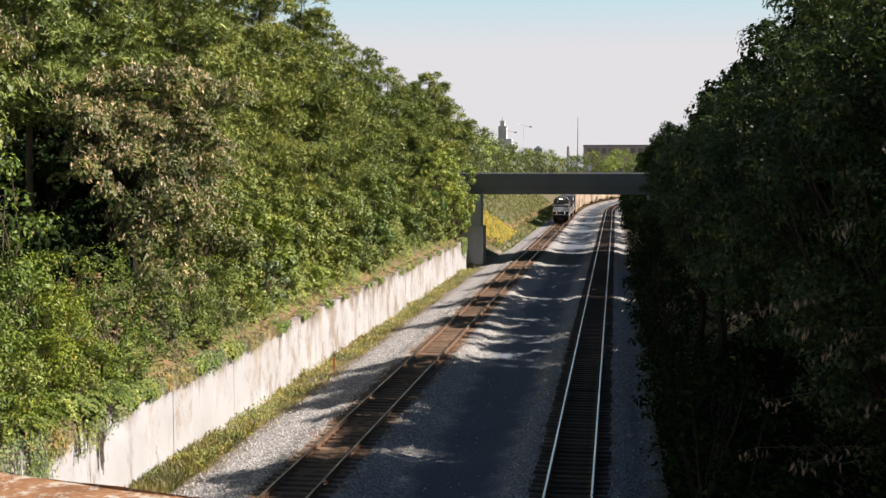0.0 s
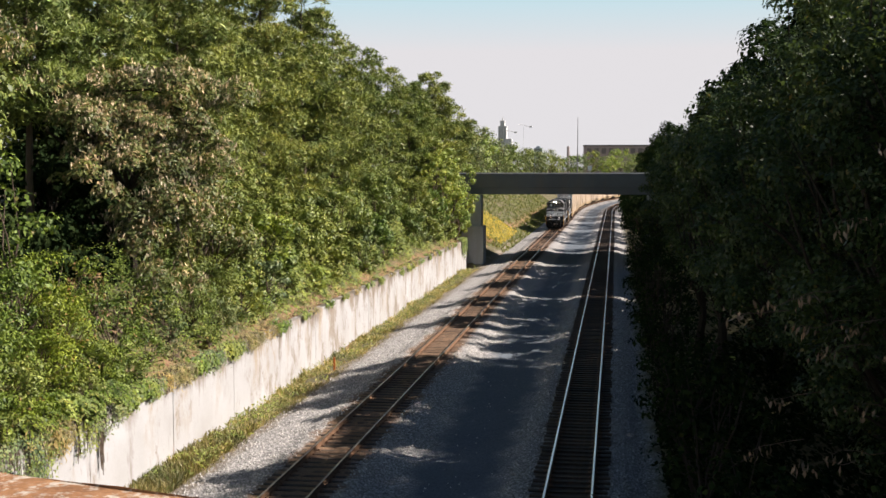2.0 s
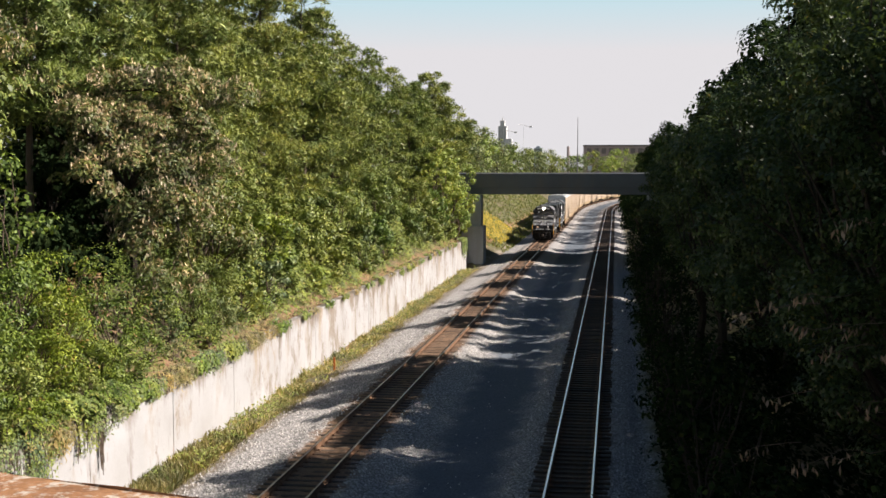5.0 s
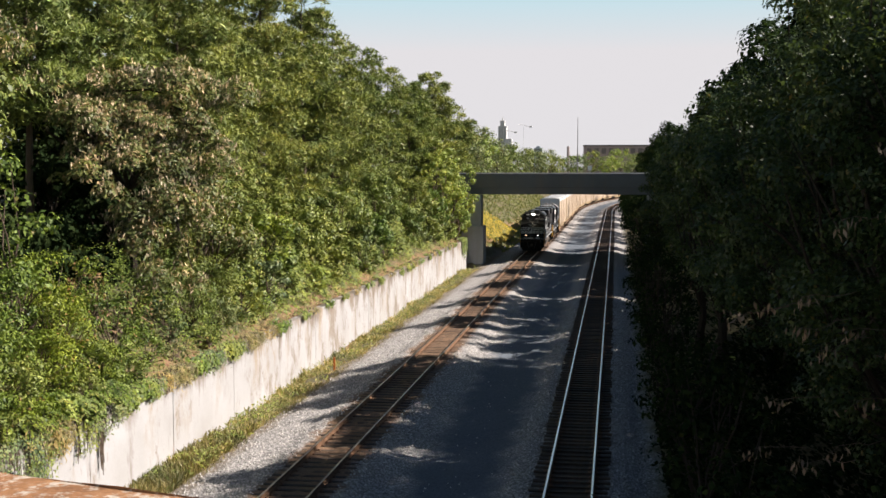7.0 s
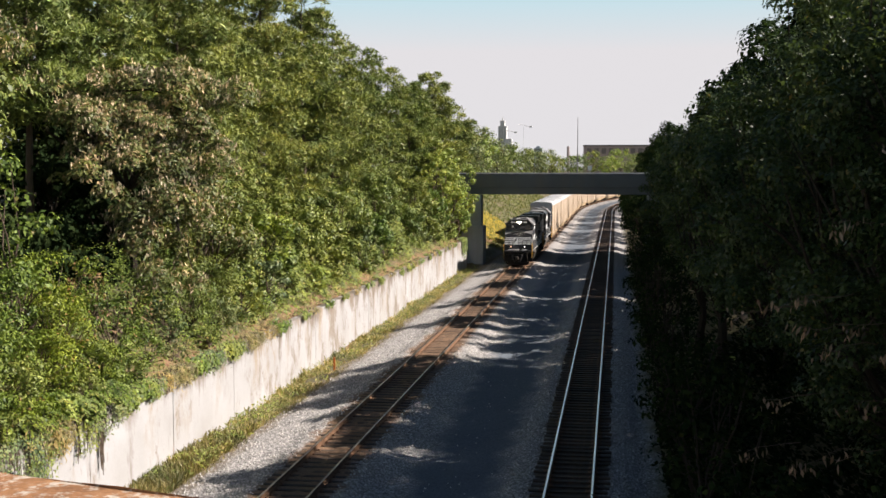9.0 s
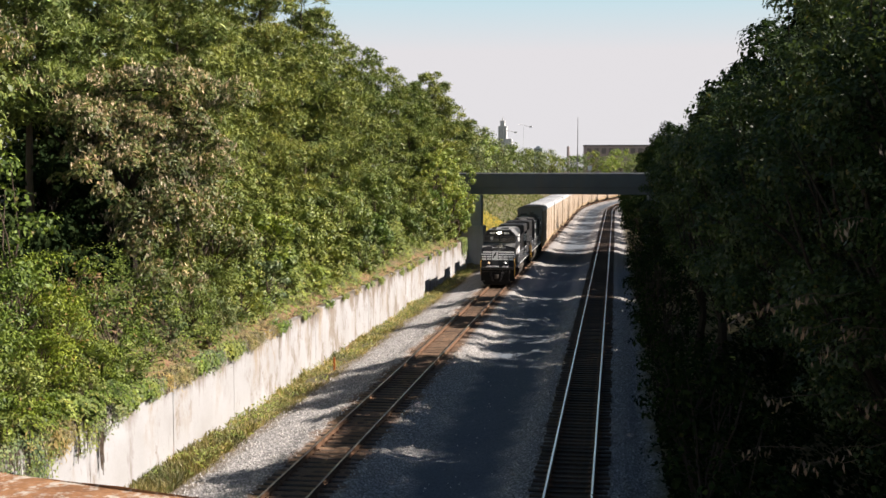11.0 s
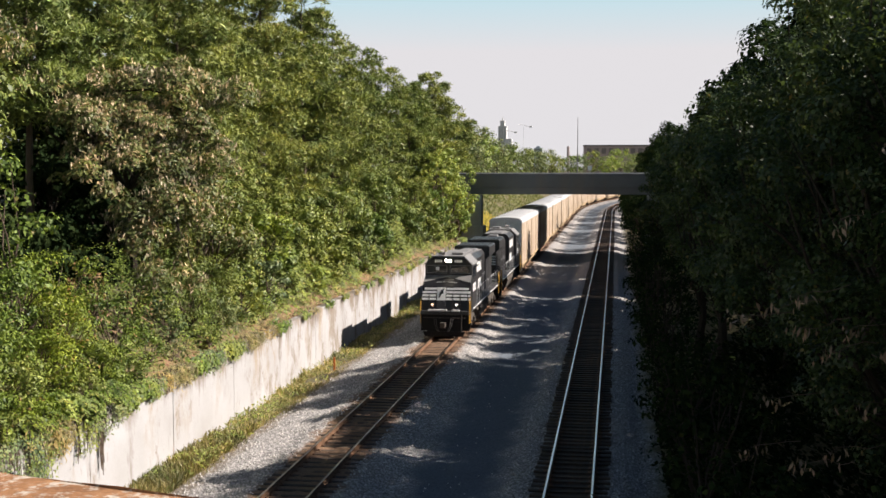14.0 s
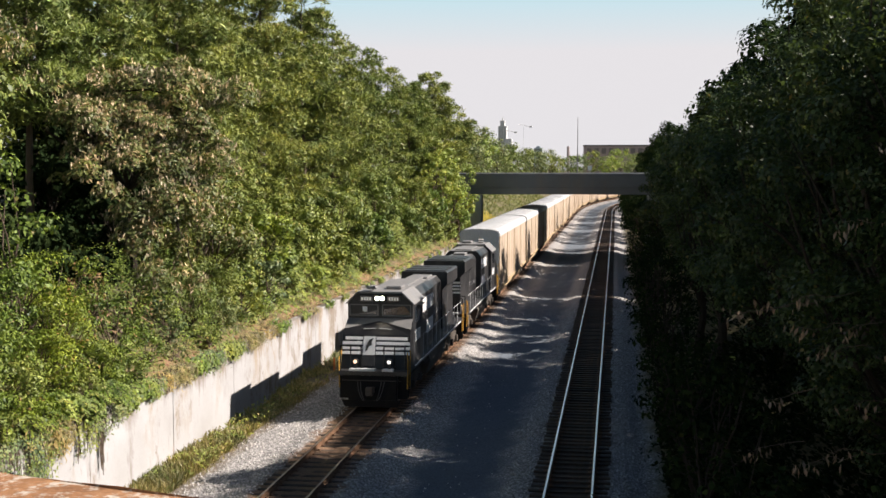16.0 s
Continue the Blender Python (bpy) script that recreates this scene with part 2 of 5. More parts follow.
def ground_mat():
    """Ballast, dirt and grass by the distance across the cutting (attribute u)."""
    m, n, l, b = material("ground", 0.95, 0, 0.15)
    geo = n.new("ShaderNodeNewGeometry").outputs["Position"]
    at = n.new("ShaderNodeAttribute")
    at.attribute_name = "u"
    wob = noise_node(n, l, 0.55, 5, 0.65, geo)
    w = n.new("ShaderNodeMath")
    w.operation = "MULTIPLY_ADD"
    l.new(wob.outputs[0], w.inputs[0])
    w.inputs[1].default_value = 2.2
    l.new(at.outputs["Fac"], w.inputs[2])
    wobbly = w.outputs[0]                      # u + 0 .. 2.2, 1.1 on the mean
    vor = n.new("ShaderNodeTexVoronoi")
    vor.inputs["Scale"].default_value = 13.0
    l.new(geo, vor.inputs["Vector"])
    stone = ramp(n, l, vor.outputs["Color"], [(0.1, (0.32, 0.305, 0.295)), (0.5, (0.52, 0.495, 0.475)), (0.9, (0.74, 0.70, 0.665))])
    gap = ramp(n, l, vor.outputs["Distance"], [(0.25, (1, 1, 1)), (0.6, (0.45, 0.45, 0.45))])
    ballast = mix(n, l, 1.0, stone.outputs[0], gap.outputs[0], "MULTIPLY")
    fine = noise_node(n, l, 9.0, 8, 0.75, geo)
    # dirt with the blue of the shade between the tracks put into its colour
    dirt = ramp(n, l, fine.outputs[0], [(0.3, (0.085, 0.10, 0.12)), (0.7, (0.19, 0.215, 0.245))]).outputs[0]
    # rust of the right bed, darkened: tree shade put into its colour
    shaded_rust = ramp(n, l, fine.outputs[0], [(0.3, (0.035, 0.026, 0.02)), (0.7, (0.10, 0.07, 0.05))]).outputs[0]
    grass = ramp(n, l, fine.outputs[0], [(0.3, (0.06, 0.06, 0.03)), (0.7, (0.19, 0.16, 0.095))]).outputs[0]
    earth = ramp(n, l, fine.outputs[0], [(0.3, (0.20, 0.11, 0.06)), (0.7, (0.36, 0.23, 0.14))]).outputs[0]

    def band(u0, u1, soft):
        """1 between u0 and u1."""
        a = n.new("ShaderNodeMapRange")
        a.interpolation_type = "SMOOTHSTEP"
        a.inputs[1].default_value, a.inputs[2].default_value = u0 + 1.1 - soft, u0 + 1.1 + soft
        l.new(wobbly, a.inputs[0])
        c = n.new("ShaderNodeMapRange")
        c.interpolation_type = "SMOOTHSTEP"
        c.inputs[1].default_value, c.inputs[2].default_value = u1 + 1.1 + soft, u1 + 1.1 - soft
        l.new(wobbly, c.inputs[0])
        p = n.new("ShaderNodeMath")
        p.operation = "MULTIPLY"
        l.new(a.outputs[0], p.inputs[0])
        l.new(c.outputs[0], p.inputs[1])
        return p.outputs[0]
    c = mix(n, l, band(-14.6, 1.6, 0.5), grass, ballast)
    soil = ramp(n, l, fine.outputs[0], [(0.3, (0.17, 0.14, 0.11)), (0.7, (0.34, 0.29, 0.24))]).outputs[0]
    c = mix(n, l, band(-15.4, -14.5, 0.5), c, soil)
    c = mix(n, l, band(-6.9, -3.9, 0.6), c, dirt)
    # rust of the left bed, lightened: sunlight put into its colour
    sunlit_rust = ramp(n, l, fine.outputs[0], [(0.3, (0.10, 0.065, 0.045)), (0.7, (0.33, 0.21, 0.13))]).outputs[0]
    c = mix(n, l, band(-11.7, -8.9, 0.35), c, sunlit_rust)
    c = mix(n, l, band(-2.6, -0.2, 0.35), c, shaded_rust)
    c = mix(n, l, band(-18.1, -16.9, 0.5), c, earth)
    l.new(c, b.inputs["Base Color"])
    bump(n, l, b, vor.outputs["Distance"], 0.6, 0.05)
    return m


GROUND_MAT = ground_mat()


# ---------------- ground ----------------
def height(u, y):
    """Height of the ground u metres across the cutting."""
    mid = np.interp(u, [-16.9, -15.6, -14.0, -12.6, -11.9, -8.6, -7.6, -5.5, -3.9, -3.1, 0.3, 1.2, 2.0, 16.0, 40.0],
                    [-0.95, -0.75, -0.42, -0.28, -0.015, -0.015, -0.30, -0.38, -0.30, -0.07, -0.07, -0.40, -0.30, 7.6, 9.0])
    near = np.interp(u, [-60, -30, -22, -17.4], [8.6, 7.4, 4.6, 2.3])
    far = np.interp(u, [-90, -40, -24.0, -17.0, -15.0], [9.0, 7.6, 5.2, 0.4, -0.5])
    k = np.clip((y - 136.0) / 0.6, 0, 1)
    left = near * (1 - k) + far * k
    edge = np.where(k > 0.5, -15.0, -16.95)
    return np.where(u < edge, left, mid)


def ground_at(x, y):
    u = x - float(bend(y))
    return float(height(np.array([u]), np.array([y]))[0])


def make_ground():
    us = np.concatenate([[-3000, -900, -300, -140], np.arange(-90, -30, 6.0), np.arange(-30, -17.5, 0.9), [-17.3, -17.0, -16.9],
                         np.arange(-16.6, 2.6, 0.22), np.arange(3, 17, 0.8), [20, 28, 40, 80, 200, 800, 3000]])
    ys = np.concatenate([[-600, -120, -40], np.arange(-16, 20, 2.0), np.arange(20, 60, 0.35), np.arange(60, 135.4, 0.9), [135.9, 136.7],
                         np.arange(137.5, 300, 2.0), np.arange(300, 520, 5.0), [560, 620, 720, 900, 1300, 2200, 4200]])
    U, Y = np.meshgrid(us, ys)
    Z = height(U, Y)
    wild = np.clip(np.maximum(np.abs(U + 6.5) - 8.5, 0) / 4.0, 0, 1)
    rng = np.random.default_rng(3)
    bed = (np.abs(U - LEFT_X) < 1.9) | (np.abs(U - RIGHT_X) < 1.9)
    Z = Z + rng.normal(0, 1, Z.shape) * (0.02 + 0.10 * wild) * np.where(bed, 0.35, 1.0)
    # low swells in the ballast between the tracks
    Z = Z + np.where(bed, 0, 0.05 * np.sin(Y * 0.9 + 1.3 * np.sin(U * 0.7)) * np.exp(-((U + 6) / 5.0) ** 2))
    fade = np.exp(-np.maximum(Y - 520, 0) / 250.0)
    Z = Z * fade + (1 - fade) * 6.0
    X = U + bend(Y)
    nu, ny = len(us), len(ys)
    idx = np.arange(nu * ny).reshape(ny, nu)
    q = np.stack([idx[:-1, :-1], idx[:-1, 1:], idx[1:, 1:], idx[1:, :-1]], -1).reshape(-1, 4)
    me = arrays_mesh("ground", np.stack([X, Y, Z], -1).reshape(-1, 3), q, GROUND_MAT)
    at = me.attributes.new("u", "FLOAT", "POINT")
    at.data.foreach_set("value", U.astype(np.float32).ravel())
    me.polygons.foreach_set("use_smooth", [True] * len(me.polygons))
    return tagged(new("ground", me), "grey ballast, dirt and grass of a railway cutting", "ground", kind="structure")


make_ground()


# ---------------- retaining wall ----------------
def make_wall():
    root = tagged(new("wall_west"), "whitewashed concrete retaining wall with rusty streaks", "retaining wall", kind="structure")
    rng = random.Random(5)
    y = 14.0
    while y < WALL_END - 1:
        w = min(7.4, WALL_END - y)
        bm = bm_new()
        dx = rng.uniform(-0.006, 0.006)
        box(bm, WALL_X - 0.5 + dx, WALL_X + dx, y + 0.015, y + w - 0.015, -1.4, 2.42 + rng.uniform(-0.015, 0.015), 0.04)
        # a band where the coping starts
        part("wall_panel", bm, WALL_MAT, root)
        y += w
    return root


make_wall()


# ---------------- railway tracks ----------------
RAIL_OUT = [(-0.07, 0.0), (0.07, 0.0), (0.07, 0.02), (0.012, 0.05), (0.012, 0.135), (0.04, 0.15), (0.04, 0.177), (0.034, 0.184), (-0.034, 0.184), (-0.04, 0.177), (-0.04, 0.15), (-0.012, 0.135), (-0.012, 0.05), (-0.07, 0.02)]


def rail_mesh(name, x0, side, top_mat):
    ss = list(np.arange(-8.0, CURVE_Y, 12.0)) + list(np.arange(CURVE_Y, 640.0, 5.0))
    vs, fs, mi = [], [], []
    n = len(RAIL_OUT)
    for s in ss:
        x, y, a = path(x0, s)
        for px, pz in RAIL_OUT:
            d = side * 0.755 + px
            vs.append((x + d * math.cos(a), y - d * math.sin(a), 0.016 + pz))
    for i in range(len(ss) - 1):
        for j in range(n):
            fs.append((i * n + j, i * n + (j + 1) % n, (i + 1) * n + (j + 1) % n, (i + 1) * n + j))
            mi.append(1 if j in (6, 7, 8) else 0)
    me = arrays_mesh(name, np.array(vs), np.array(fs), [RUSTY, top_mat])
    me.polygons.foreach_set("material_index", mi)
    me.update()
    return me


def tie_mesh():
    bm = bm_new()
    box(bm, -1.3, 1.3, -0.115, 0.115, -0.2, 0.0, 0.012)
    # tie plates under the rails
    for s in (-0.755, 0.755):
        box(bm, s - 0.18, s + 0.18, -0.1, 0.1, 0.0, 0.016, 0, 1)
        for sx in (-0.11, 0.11):
            box(bm, s + sx - 0.018, s + sx + 0.018, -0.06, -0.02, 0.016, 0.05, 0, 1)
    return finish("tie", bm, [TIE_MAT, RUSTY])


TIE = tie_mesh()
TIE_STEP = 0.62


def make_track(x0, top_mat, label):
    root = tagged(new("railway_track"), label, "railway track", kind="structure")
    for side in (-1, 1):
        part("rail", rail_mesh("rail", x0, side, top_mat), None, root, "steel rail with a worn bright head")
    # joint bars
    for s in np.arange(31.0, 130.0, 11.9):
        for side in (-1, 1):
            bm = bm_new()
            xx = x0 + side * 0.755
            for o in (-0.026, 0.026):
                box(bm, xx + o - 0.012, xx + o + 0.012, s - 0.45, s + 0.45, 0.05, 0.15, 0.006)
            part("joint_bar", bm, RUSTY, root)
    rng = random.Random(int(-x0 * 100))
    near, s = 0, 18.0
    bm_far = bm_new()
    while s < 420:
        x, y, a = path(x0, s)
        m = Matrix.Translation((x + rng.uniform(-0.06, 0.06), y, rng.uniform(-0.015, 0.012))) @ Matrix.Rotation(-a + rng.uniform(-0.018, 0.018), 4, "Z")
        if near < 150:
            t = part("tie", TIE, None, root)
            t.matrix_basis = m
            near += 1
        else:
            k = len(bm_far.verts)
            box(bm_far, -1.3, 1.3, -0.115, 0.115, -0.2, 0.0)
            bm_far.verts.ensure_lookup_table()
            bmesh.ops.transform(bm_far, matrix=m, verts=bm_far.verts[k:])
        s += TIE_STEP
    part("far_ties", bm_far, TIE_MAT, root)["kind"] = "stuff"
    return root


make_track(LEFT_X, paint("brown_rail_head", (0.42, 0.33, 0.26), 0.35, 0.9, 0.6, (0.24, 0.13, 0.08), 1.2), "straight railway track with rusty rails on dark wooden ties")
make_track(RIGHT_X, RAIL_TOP, "railway track with bright polished rails on dark ties")


# ---------------- road bridge over the tracks ----------------
def make_bridge():
    root = tagged(new("road_bridge"), "grey concrete road bridge spanning the railway cutting", "bridge", kind="")
    y0, y1 = BRIDGE_Y0, BRIDGE_Y1
    bm = bm_new()
    box(bm, -40, 30, y0 + 0.35, y1 - 0.35, 8.55, 8.95, 0.02)
    part("deck", bm, DECK_MAT, root)
    for ya in (y0, y1 - 0.4):
        bm = bm_new()
        prism(bm, [(ya, 8.42), (ya + 0.4, 8.42), (ya + 0.4, 10.0), (ya + 0.34, 10.08), (ya + 0.06, 10.08), (ya, 10.0)], -40, 30, axis="x")
        part("parapet", bm, DECK_MAT, root, "smooth grey concrete parapet")
        bm = bm_new()
        s = 0.12 if ya == y0 else -0.12
        box(bm, -40, 30, ya + s, ya + 0.4 + s, 7.62, 8.414, 0.02)
        part("edge_girder", bm, DECK_MAT, root, "dark edge girder under the parapet")
    n = 7
    for i in range(n):
        yy = y0 + 1.8 + i * (y1 - y0 - 3.6) / (n - 1)
        bm = bm_new()
        prism(bm, [(yy - 0.3, 7.6), (yy + 0.3, 7.6), (yy + 0.3, 7.85), (yy + 0.1, 8.0), (yy + 0.1, 8.3), (yy + 0.35, 8.545), (yy - 0.35, 8.545), (yy - 0.1, 8.3), (yy - 0.1, 8.0), (yy - 0.3, 7.85)], -22, 12, axis="x")
        part("girder", bm, PIER_MAT, root)
    # piers with a broader crash wall at the foot, and the abutments behind
    for xa, xb in ((-17.6, -15.35), (3.6, 5.8)):
        bm = bm_new()
        box(bm, xa, xb, y0 - 0.4, y0 + 1.9, -1.5, 7.55, 0.04)
        part("pier", bm, PIER_MAT, root)
        bm = bm_new()
        box(bm, xa - 0.2, xb + 0.3, y0 - 0.7, y0 + 2.3, -1.5, 3.95, 0.05)
        part("crash_wall", bm, PIER_MAT, root)
    for xa, xb in ((-30.0, -27.0), (12.0, 15.0)):
        bm = bm_new()
        box(bm, xa, xb, y0 + 0.1, y1 - 0.1, 1.0, 7.6, 0.04)
        part("abutment", bm, PIER_MAT, root)
    return root


make_bridge()


# ---------------- train: materials ----------------
BLACK = paint("black_engine_paint", (0.026, 0.026, 0.028), 0.4, 0, 0.6, (0.10, 0.094, 0.088), 1.6, 0.4)
NOSE_BLACK = paint("clean_black_paint", (0.012, 0.012, 0.013), 0.35, 0, 0.25, (0.05, 0.047, 0.044), 1.6, 0.35)
# black nose paint greyed: sky light on the upper facets, and dust
NOSE_TOP = paint("sky_lit_dusty_nose", (0.17, 0.168, 0.165), 0.55, 0, 0.6, (0.30, 0.28, 0.26), 2.2)
# dusty roof black raised to grey: sun from above put into the colour
ROOF_GREY = paint("sunlit_dusty_roof", (0.20, 0.197, 0.195), 0.6, 0, 0.5, (0.30, 0.28, 0.26), 1.6)
WHITE = paint("white_stripe_paint", (0.93, 0.925, 0.91), 0.4, 0, 0.06, (0.35, 0.32, 0.28), 2.5)
HOSE = paint("dusty_rubber_hose", (0.075, 0.072, 0.07), 0.7, 0, 0.4)
GOLD = paint("orange_handrail_paint", (0.62, 0.33, 0.04), 0.5, 0, 0.3)
FLAT_BLACK = paint("flat_black_steel", (0.014, 0.013, 0.013), 0.85, 0, 0.5, (0.035, 0.03, 0.026), 2.5, 0.15)
UNDER = paint("grimy_running_gear", (0.085, 0.074, 0.064), 0.85, 0.2, 0.6, (0.13, 0.10, 0.075), 3.0)
GLASS = paint("cab_glass", (0.02, 0.025, 0.03), 0.06, 0, 0.1, (0.1, 0.1, 0.1), 1.0, 0.9)
LAMP = glow("lit_headlight", (1.0, 0.88, 0.66), 25.0)
DITCH_WARM = glow("dim_amber_ditch_lamp", (1.0, 0.62, 0.40), 0.9)
DITCH_PALE = glow("dim_white_ditch_lamp", (1.0, 0.93, 0.86), 0.9)
NUMBER = glow("lit_number_board", (0.75, 0.72, 0.66), 0.15)
WHEEL_MAT = paint("wheel_steel", (0.16, 0.12, 0.095), 0.6, 0.6, 0.5, (0.09, 0.06, 0.04), 6.0)
RACK_SIDE = paint("sun_bleached_tan_panel", (0.54, 0.45, 0.36), 0.6, 0, 0.85, (0.30, 0.21, 0.14), 0.8)
RACK_POST = paint("rusty_tan_post", (0.46, 0.34, 0.20), 0.7, 0, 0.5, (0.24, 0.14, 0.08), 2.0)
RACK_SEAM = paint("pale_tan_post", (0.60, 0.49, 0.36), 0.7, 0, 0.5, (0.42, 0.30, 0.19), 2.0)
RACK_ROOF = paint("galvanised_roof_sheet", (0.62, 0.62, 0.62), 0.5, 0.0, 0.35, (0.42, 0.40, 0.38), 0.8)
RACK_END = paint("galvanised_end_door", (0.70, 0.70, 0.71), 0.5, 0.0, 0.3, (0.45, 0.43, 0.40), 1.5)


def vary(mat, lo, hi):
    """Tint from piece to piece."""
    n, l = mat.node_tree.nodes, mat.node_tree.links
    b = n["Principled BSDF"]
    src = b.inputs["Base Color"].links[0].from_socket
    info = n.new("ShaderNodeObjectInfo")
    r = ramp(n, l, info.outputs["Random"], [(0.0, lo), (1.0, hi)])
    l.new(mix(n, l, 1.0, src, r.outputs[0], "MULTIPLY"), b.inputs["Base Color"])


vary(RACK_SIDE, (0.82, 0.78, 0.74), (1.08, 1.06, 1.02))
vary(TIE_MAT, (0.6, 0.6, 0.62), (1.5, 1.4, 1.3))


def truck(parent, y, axles, base, r, side=1.0):
    """A truck (bogie) with its wheels, centred at y."""
    bm = bm_new()
    half = base / 2 + 0.55
    for sx in (-1, 1):
        prism(bm, [(y - half, 0.75), (y - half + 0.2, 0.95), (y - 0.5, 1.0), (y + 0.5, 1.0), (y + half - 0.2, 0.95), (y + half, 0.75), (y + half, 0.55), (y + 0.6, 0.42), (y - 0.6, 0.42), (y - half, 0.55)],
              sx * 1.06 - 0.09, sx * 1.06 + 0.09, axis="x")
        for i in range(axles):
            ya = y - base / 2 + base * i / max(axles - 1, 1)
            box(bm, sx * 1.18 - 0.1, sx * 1.18 + 0.1, ya - 0.17, ya + 0.17, 0.36, 0.72, 0.03)
            rod(bm, (sx * 1.1, ya + 0.42, 0.5), (sx * 1.1, ya + 0.42, 0.95), 0.09, n=8)
    box(bm, -1.0, 1.0, y - 0.35, y + 0.35, 0.6, 0.95, 0.04)
    t = part("truck", bm, UNDER, parent, "grimy cast steel truck")
    for i in range(axles):
        ya = y - base / 2 + base * i / max(axles - 1, 1)
        bm = bm_new()
        for sx in (-1, 1):
            rod(bm, (sx * 0.70, ya, r), (sx * 0.83, ya, r), r, n=20)
            rod(bm, (sx * 0.66, ya, r), (sx * 0.70, ya, r), r + 0.03, n=20)
        rod(bm, (-0.8, ya, r), (0.8, ya, r), 0.09, n=10)
        part("wheelset", bm, WHEEL_MAT, t)
    return t


def coupler(parent, y, d):
    bm = bm_new()
    box(bm, -0.12, 0.12, min(y, y + 0.75 * d), max(y, y + 0.75 * d), 0.72, 0.96, 0.03)
    box(bm, -0.19, 0.13, min(y - 0.02 * d, y + 0.22 * d), max(y - 0.02 * d, y + 0.22 * d), 0.66, 1.02, 0.05)
    return part("coupler", bm, UNDER, parent)


def handrail(parent, pts, mat, posts, r=0.02, label=""):
    bm = bm_new()
    for a, b in zip(pts, pts[1:]):
        rod(bm, a, b, r, n=6)
    for p, z in posts:
        rod(bm, (p[0], p[1], z), p, r, n=6)
    return part("handrail", bm, mat, parent, label)


LOCO_L = 20.2


def raked(bm):
    """Lean upright nose pieces back to the nose's rake."""
    for v in bm.verts:
        v.co.y += 0.325 * (v.co.z - 1.62) - 0.155
    return bm


def make_loco(label):
    """A wide-nosed diesel; its front coupler at y = 0, its rear at y = LOCO_L, rail top at z = 0."""
    root = tagged(new("locomotive"), label, "locomotive", "engines of the train")
    L = LOCO_L
    # platform and side sills
    bm = bm_new()
    box(bm, -1.5, 1.5, 0.3, L - 0.75, 1.42, 1.62, 0.02)
    box(bm, -0.95, 0.95, 0.9, L - 0.9, 0.95, 1.42, 0.02)
    part("frame", bm, BLACK, root)
    for sx in (-1, 1):
        bm = bm_new()
        box(bm, sx * 1.515 - 0.012, sx * 1.515 + 0.012, 2.4, L - 2.2, 1.53, 1.58)
        part("sill_stripe", bm, WHITE, root, "white edge stripe along the walkway")
    # pilot, plow and anticlimber at both ends
    for yy, d in ((0.2, 1), (L - 0.55, -1)):
        bm = bm_new()
        prism(bm, [(yy, 0.95), (yy + 0.16 * d, 1.42), (yy + 0.34 * d, 1.42), (yy + 0.26 * d, 0.2), (yy - 0.14 * d, 0.1), (yy - 0.1 * d, 0.3)], -1.04, 1.04, axis="x")
        part("pilot", bm, FLAT_BLACK, root, "dark plow-shaped pilot")
        bm = bm_new()
        prism(bm, [(-1.3, 0.42), (1.3, 0.42), (1.16, 0.12), (-1.16, 0.12)], min(yy - 0.2 * d, yy - 0.15 * d), max(yy - 0.2 * d, yy - 0.15 * d))
        part("plow", bm, FLAT_BLACK, root, "dark plow blade")
        bm = bm_new()
        y2 = yy - 0.1 * d
        box(bm, -1.0, 0.15, min(y2, yy + 0.2 * d), max(y2, yy + 0.2 * d), 1.64, 1.74, 0.02)
        box(bm, 0.45, 0.95, min(y2, yy + 0.2 * d), max(y2, yy + 0.2 * d), 1.64, 1.74, 0.02)
        part("anticlimber", bm, RACK_END, root, "light grey ribbed step across the front")
        coupler(root, yy - 0.55 * d, d)
        # air hoses and uncoupling lever
        for hx in (-0.62, -0.5, 0.42, 0.55):
            bm = bm_new()
            pts = [(hx, yy - 0.06 * d, 1.2), (hx * 0.9, yy - 0.22 * d, 0.85), (hx * 0.7, yy - 0.28 * d, 0.55), (hx * 0.55, yy - 0.3 * d, 0.42)]
            for a, b in zip(pts, pts[1:]):
                rod(bm, a, b, 0.022, n=6)
            part("air_hose", bm, HOSE, root, "dusty grey air hose")
        bm = bm_new()
        rod(bm, (-1.3, yy - 0.12 * d, 1.25), (1.3, yy - 0.12 * d, 1.25), 0.018, n=6)
        part("uncoupling_lever", bm, UNDER, root)
        # corner steps
        for sx in (-1, 1):
            bm = bm_new()
            ys = yy + 0.55 * d
            for zz in (0.42, 0.72, 1.02, 1.3):
                box(bm, sx * 1.28 - 0.2, sx * 1.28 + 0.2, ys - 0.17, ys + 0.17, zz - 0.02, zz + 0.02)
            for o in (-0.24, 0.24):
                box(bm, sx * 1.28 - 0.21, sx * 1.28 + 0.21, ys + o - 0.02, ys + o + 0.02, 0.4, 1.45)
            part("step", bm, FLAT_BLACK, root)
            handrail(root, [(sx * 1.5, ys - 0.28, 0.85), (sx * 1.52, ys - 0.28, 2.1), (sx * 1.45, ys - 0.05, 2.4)], GOLD, [], 0.027, "orange grab rail at the corner steps")
            handrail(root, [(sx * 1.5, ys + 0.3, 0.85), (sx * 1.52, ys + 0.3, 2.45)], GOLD, [], 0.027, "orange grab rail at the corner steps")
        handrail(root, [(-1.42, yy + 0.12 * d, 2.7), (-0.5, yy + 0.12 * d, 2.7)], NOSE_BLACK, [((-1.42, yy + 0.12 * d, 2.7), 1.6), ((-0.96, yy + 0.12 * d, 2.7), 1.6), ((-0.5, yy + 0.12 * d, 2.7), 1.6)], 0.03, "black front platform rail")
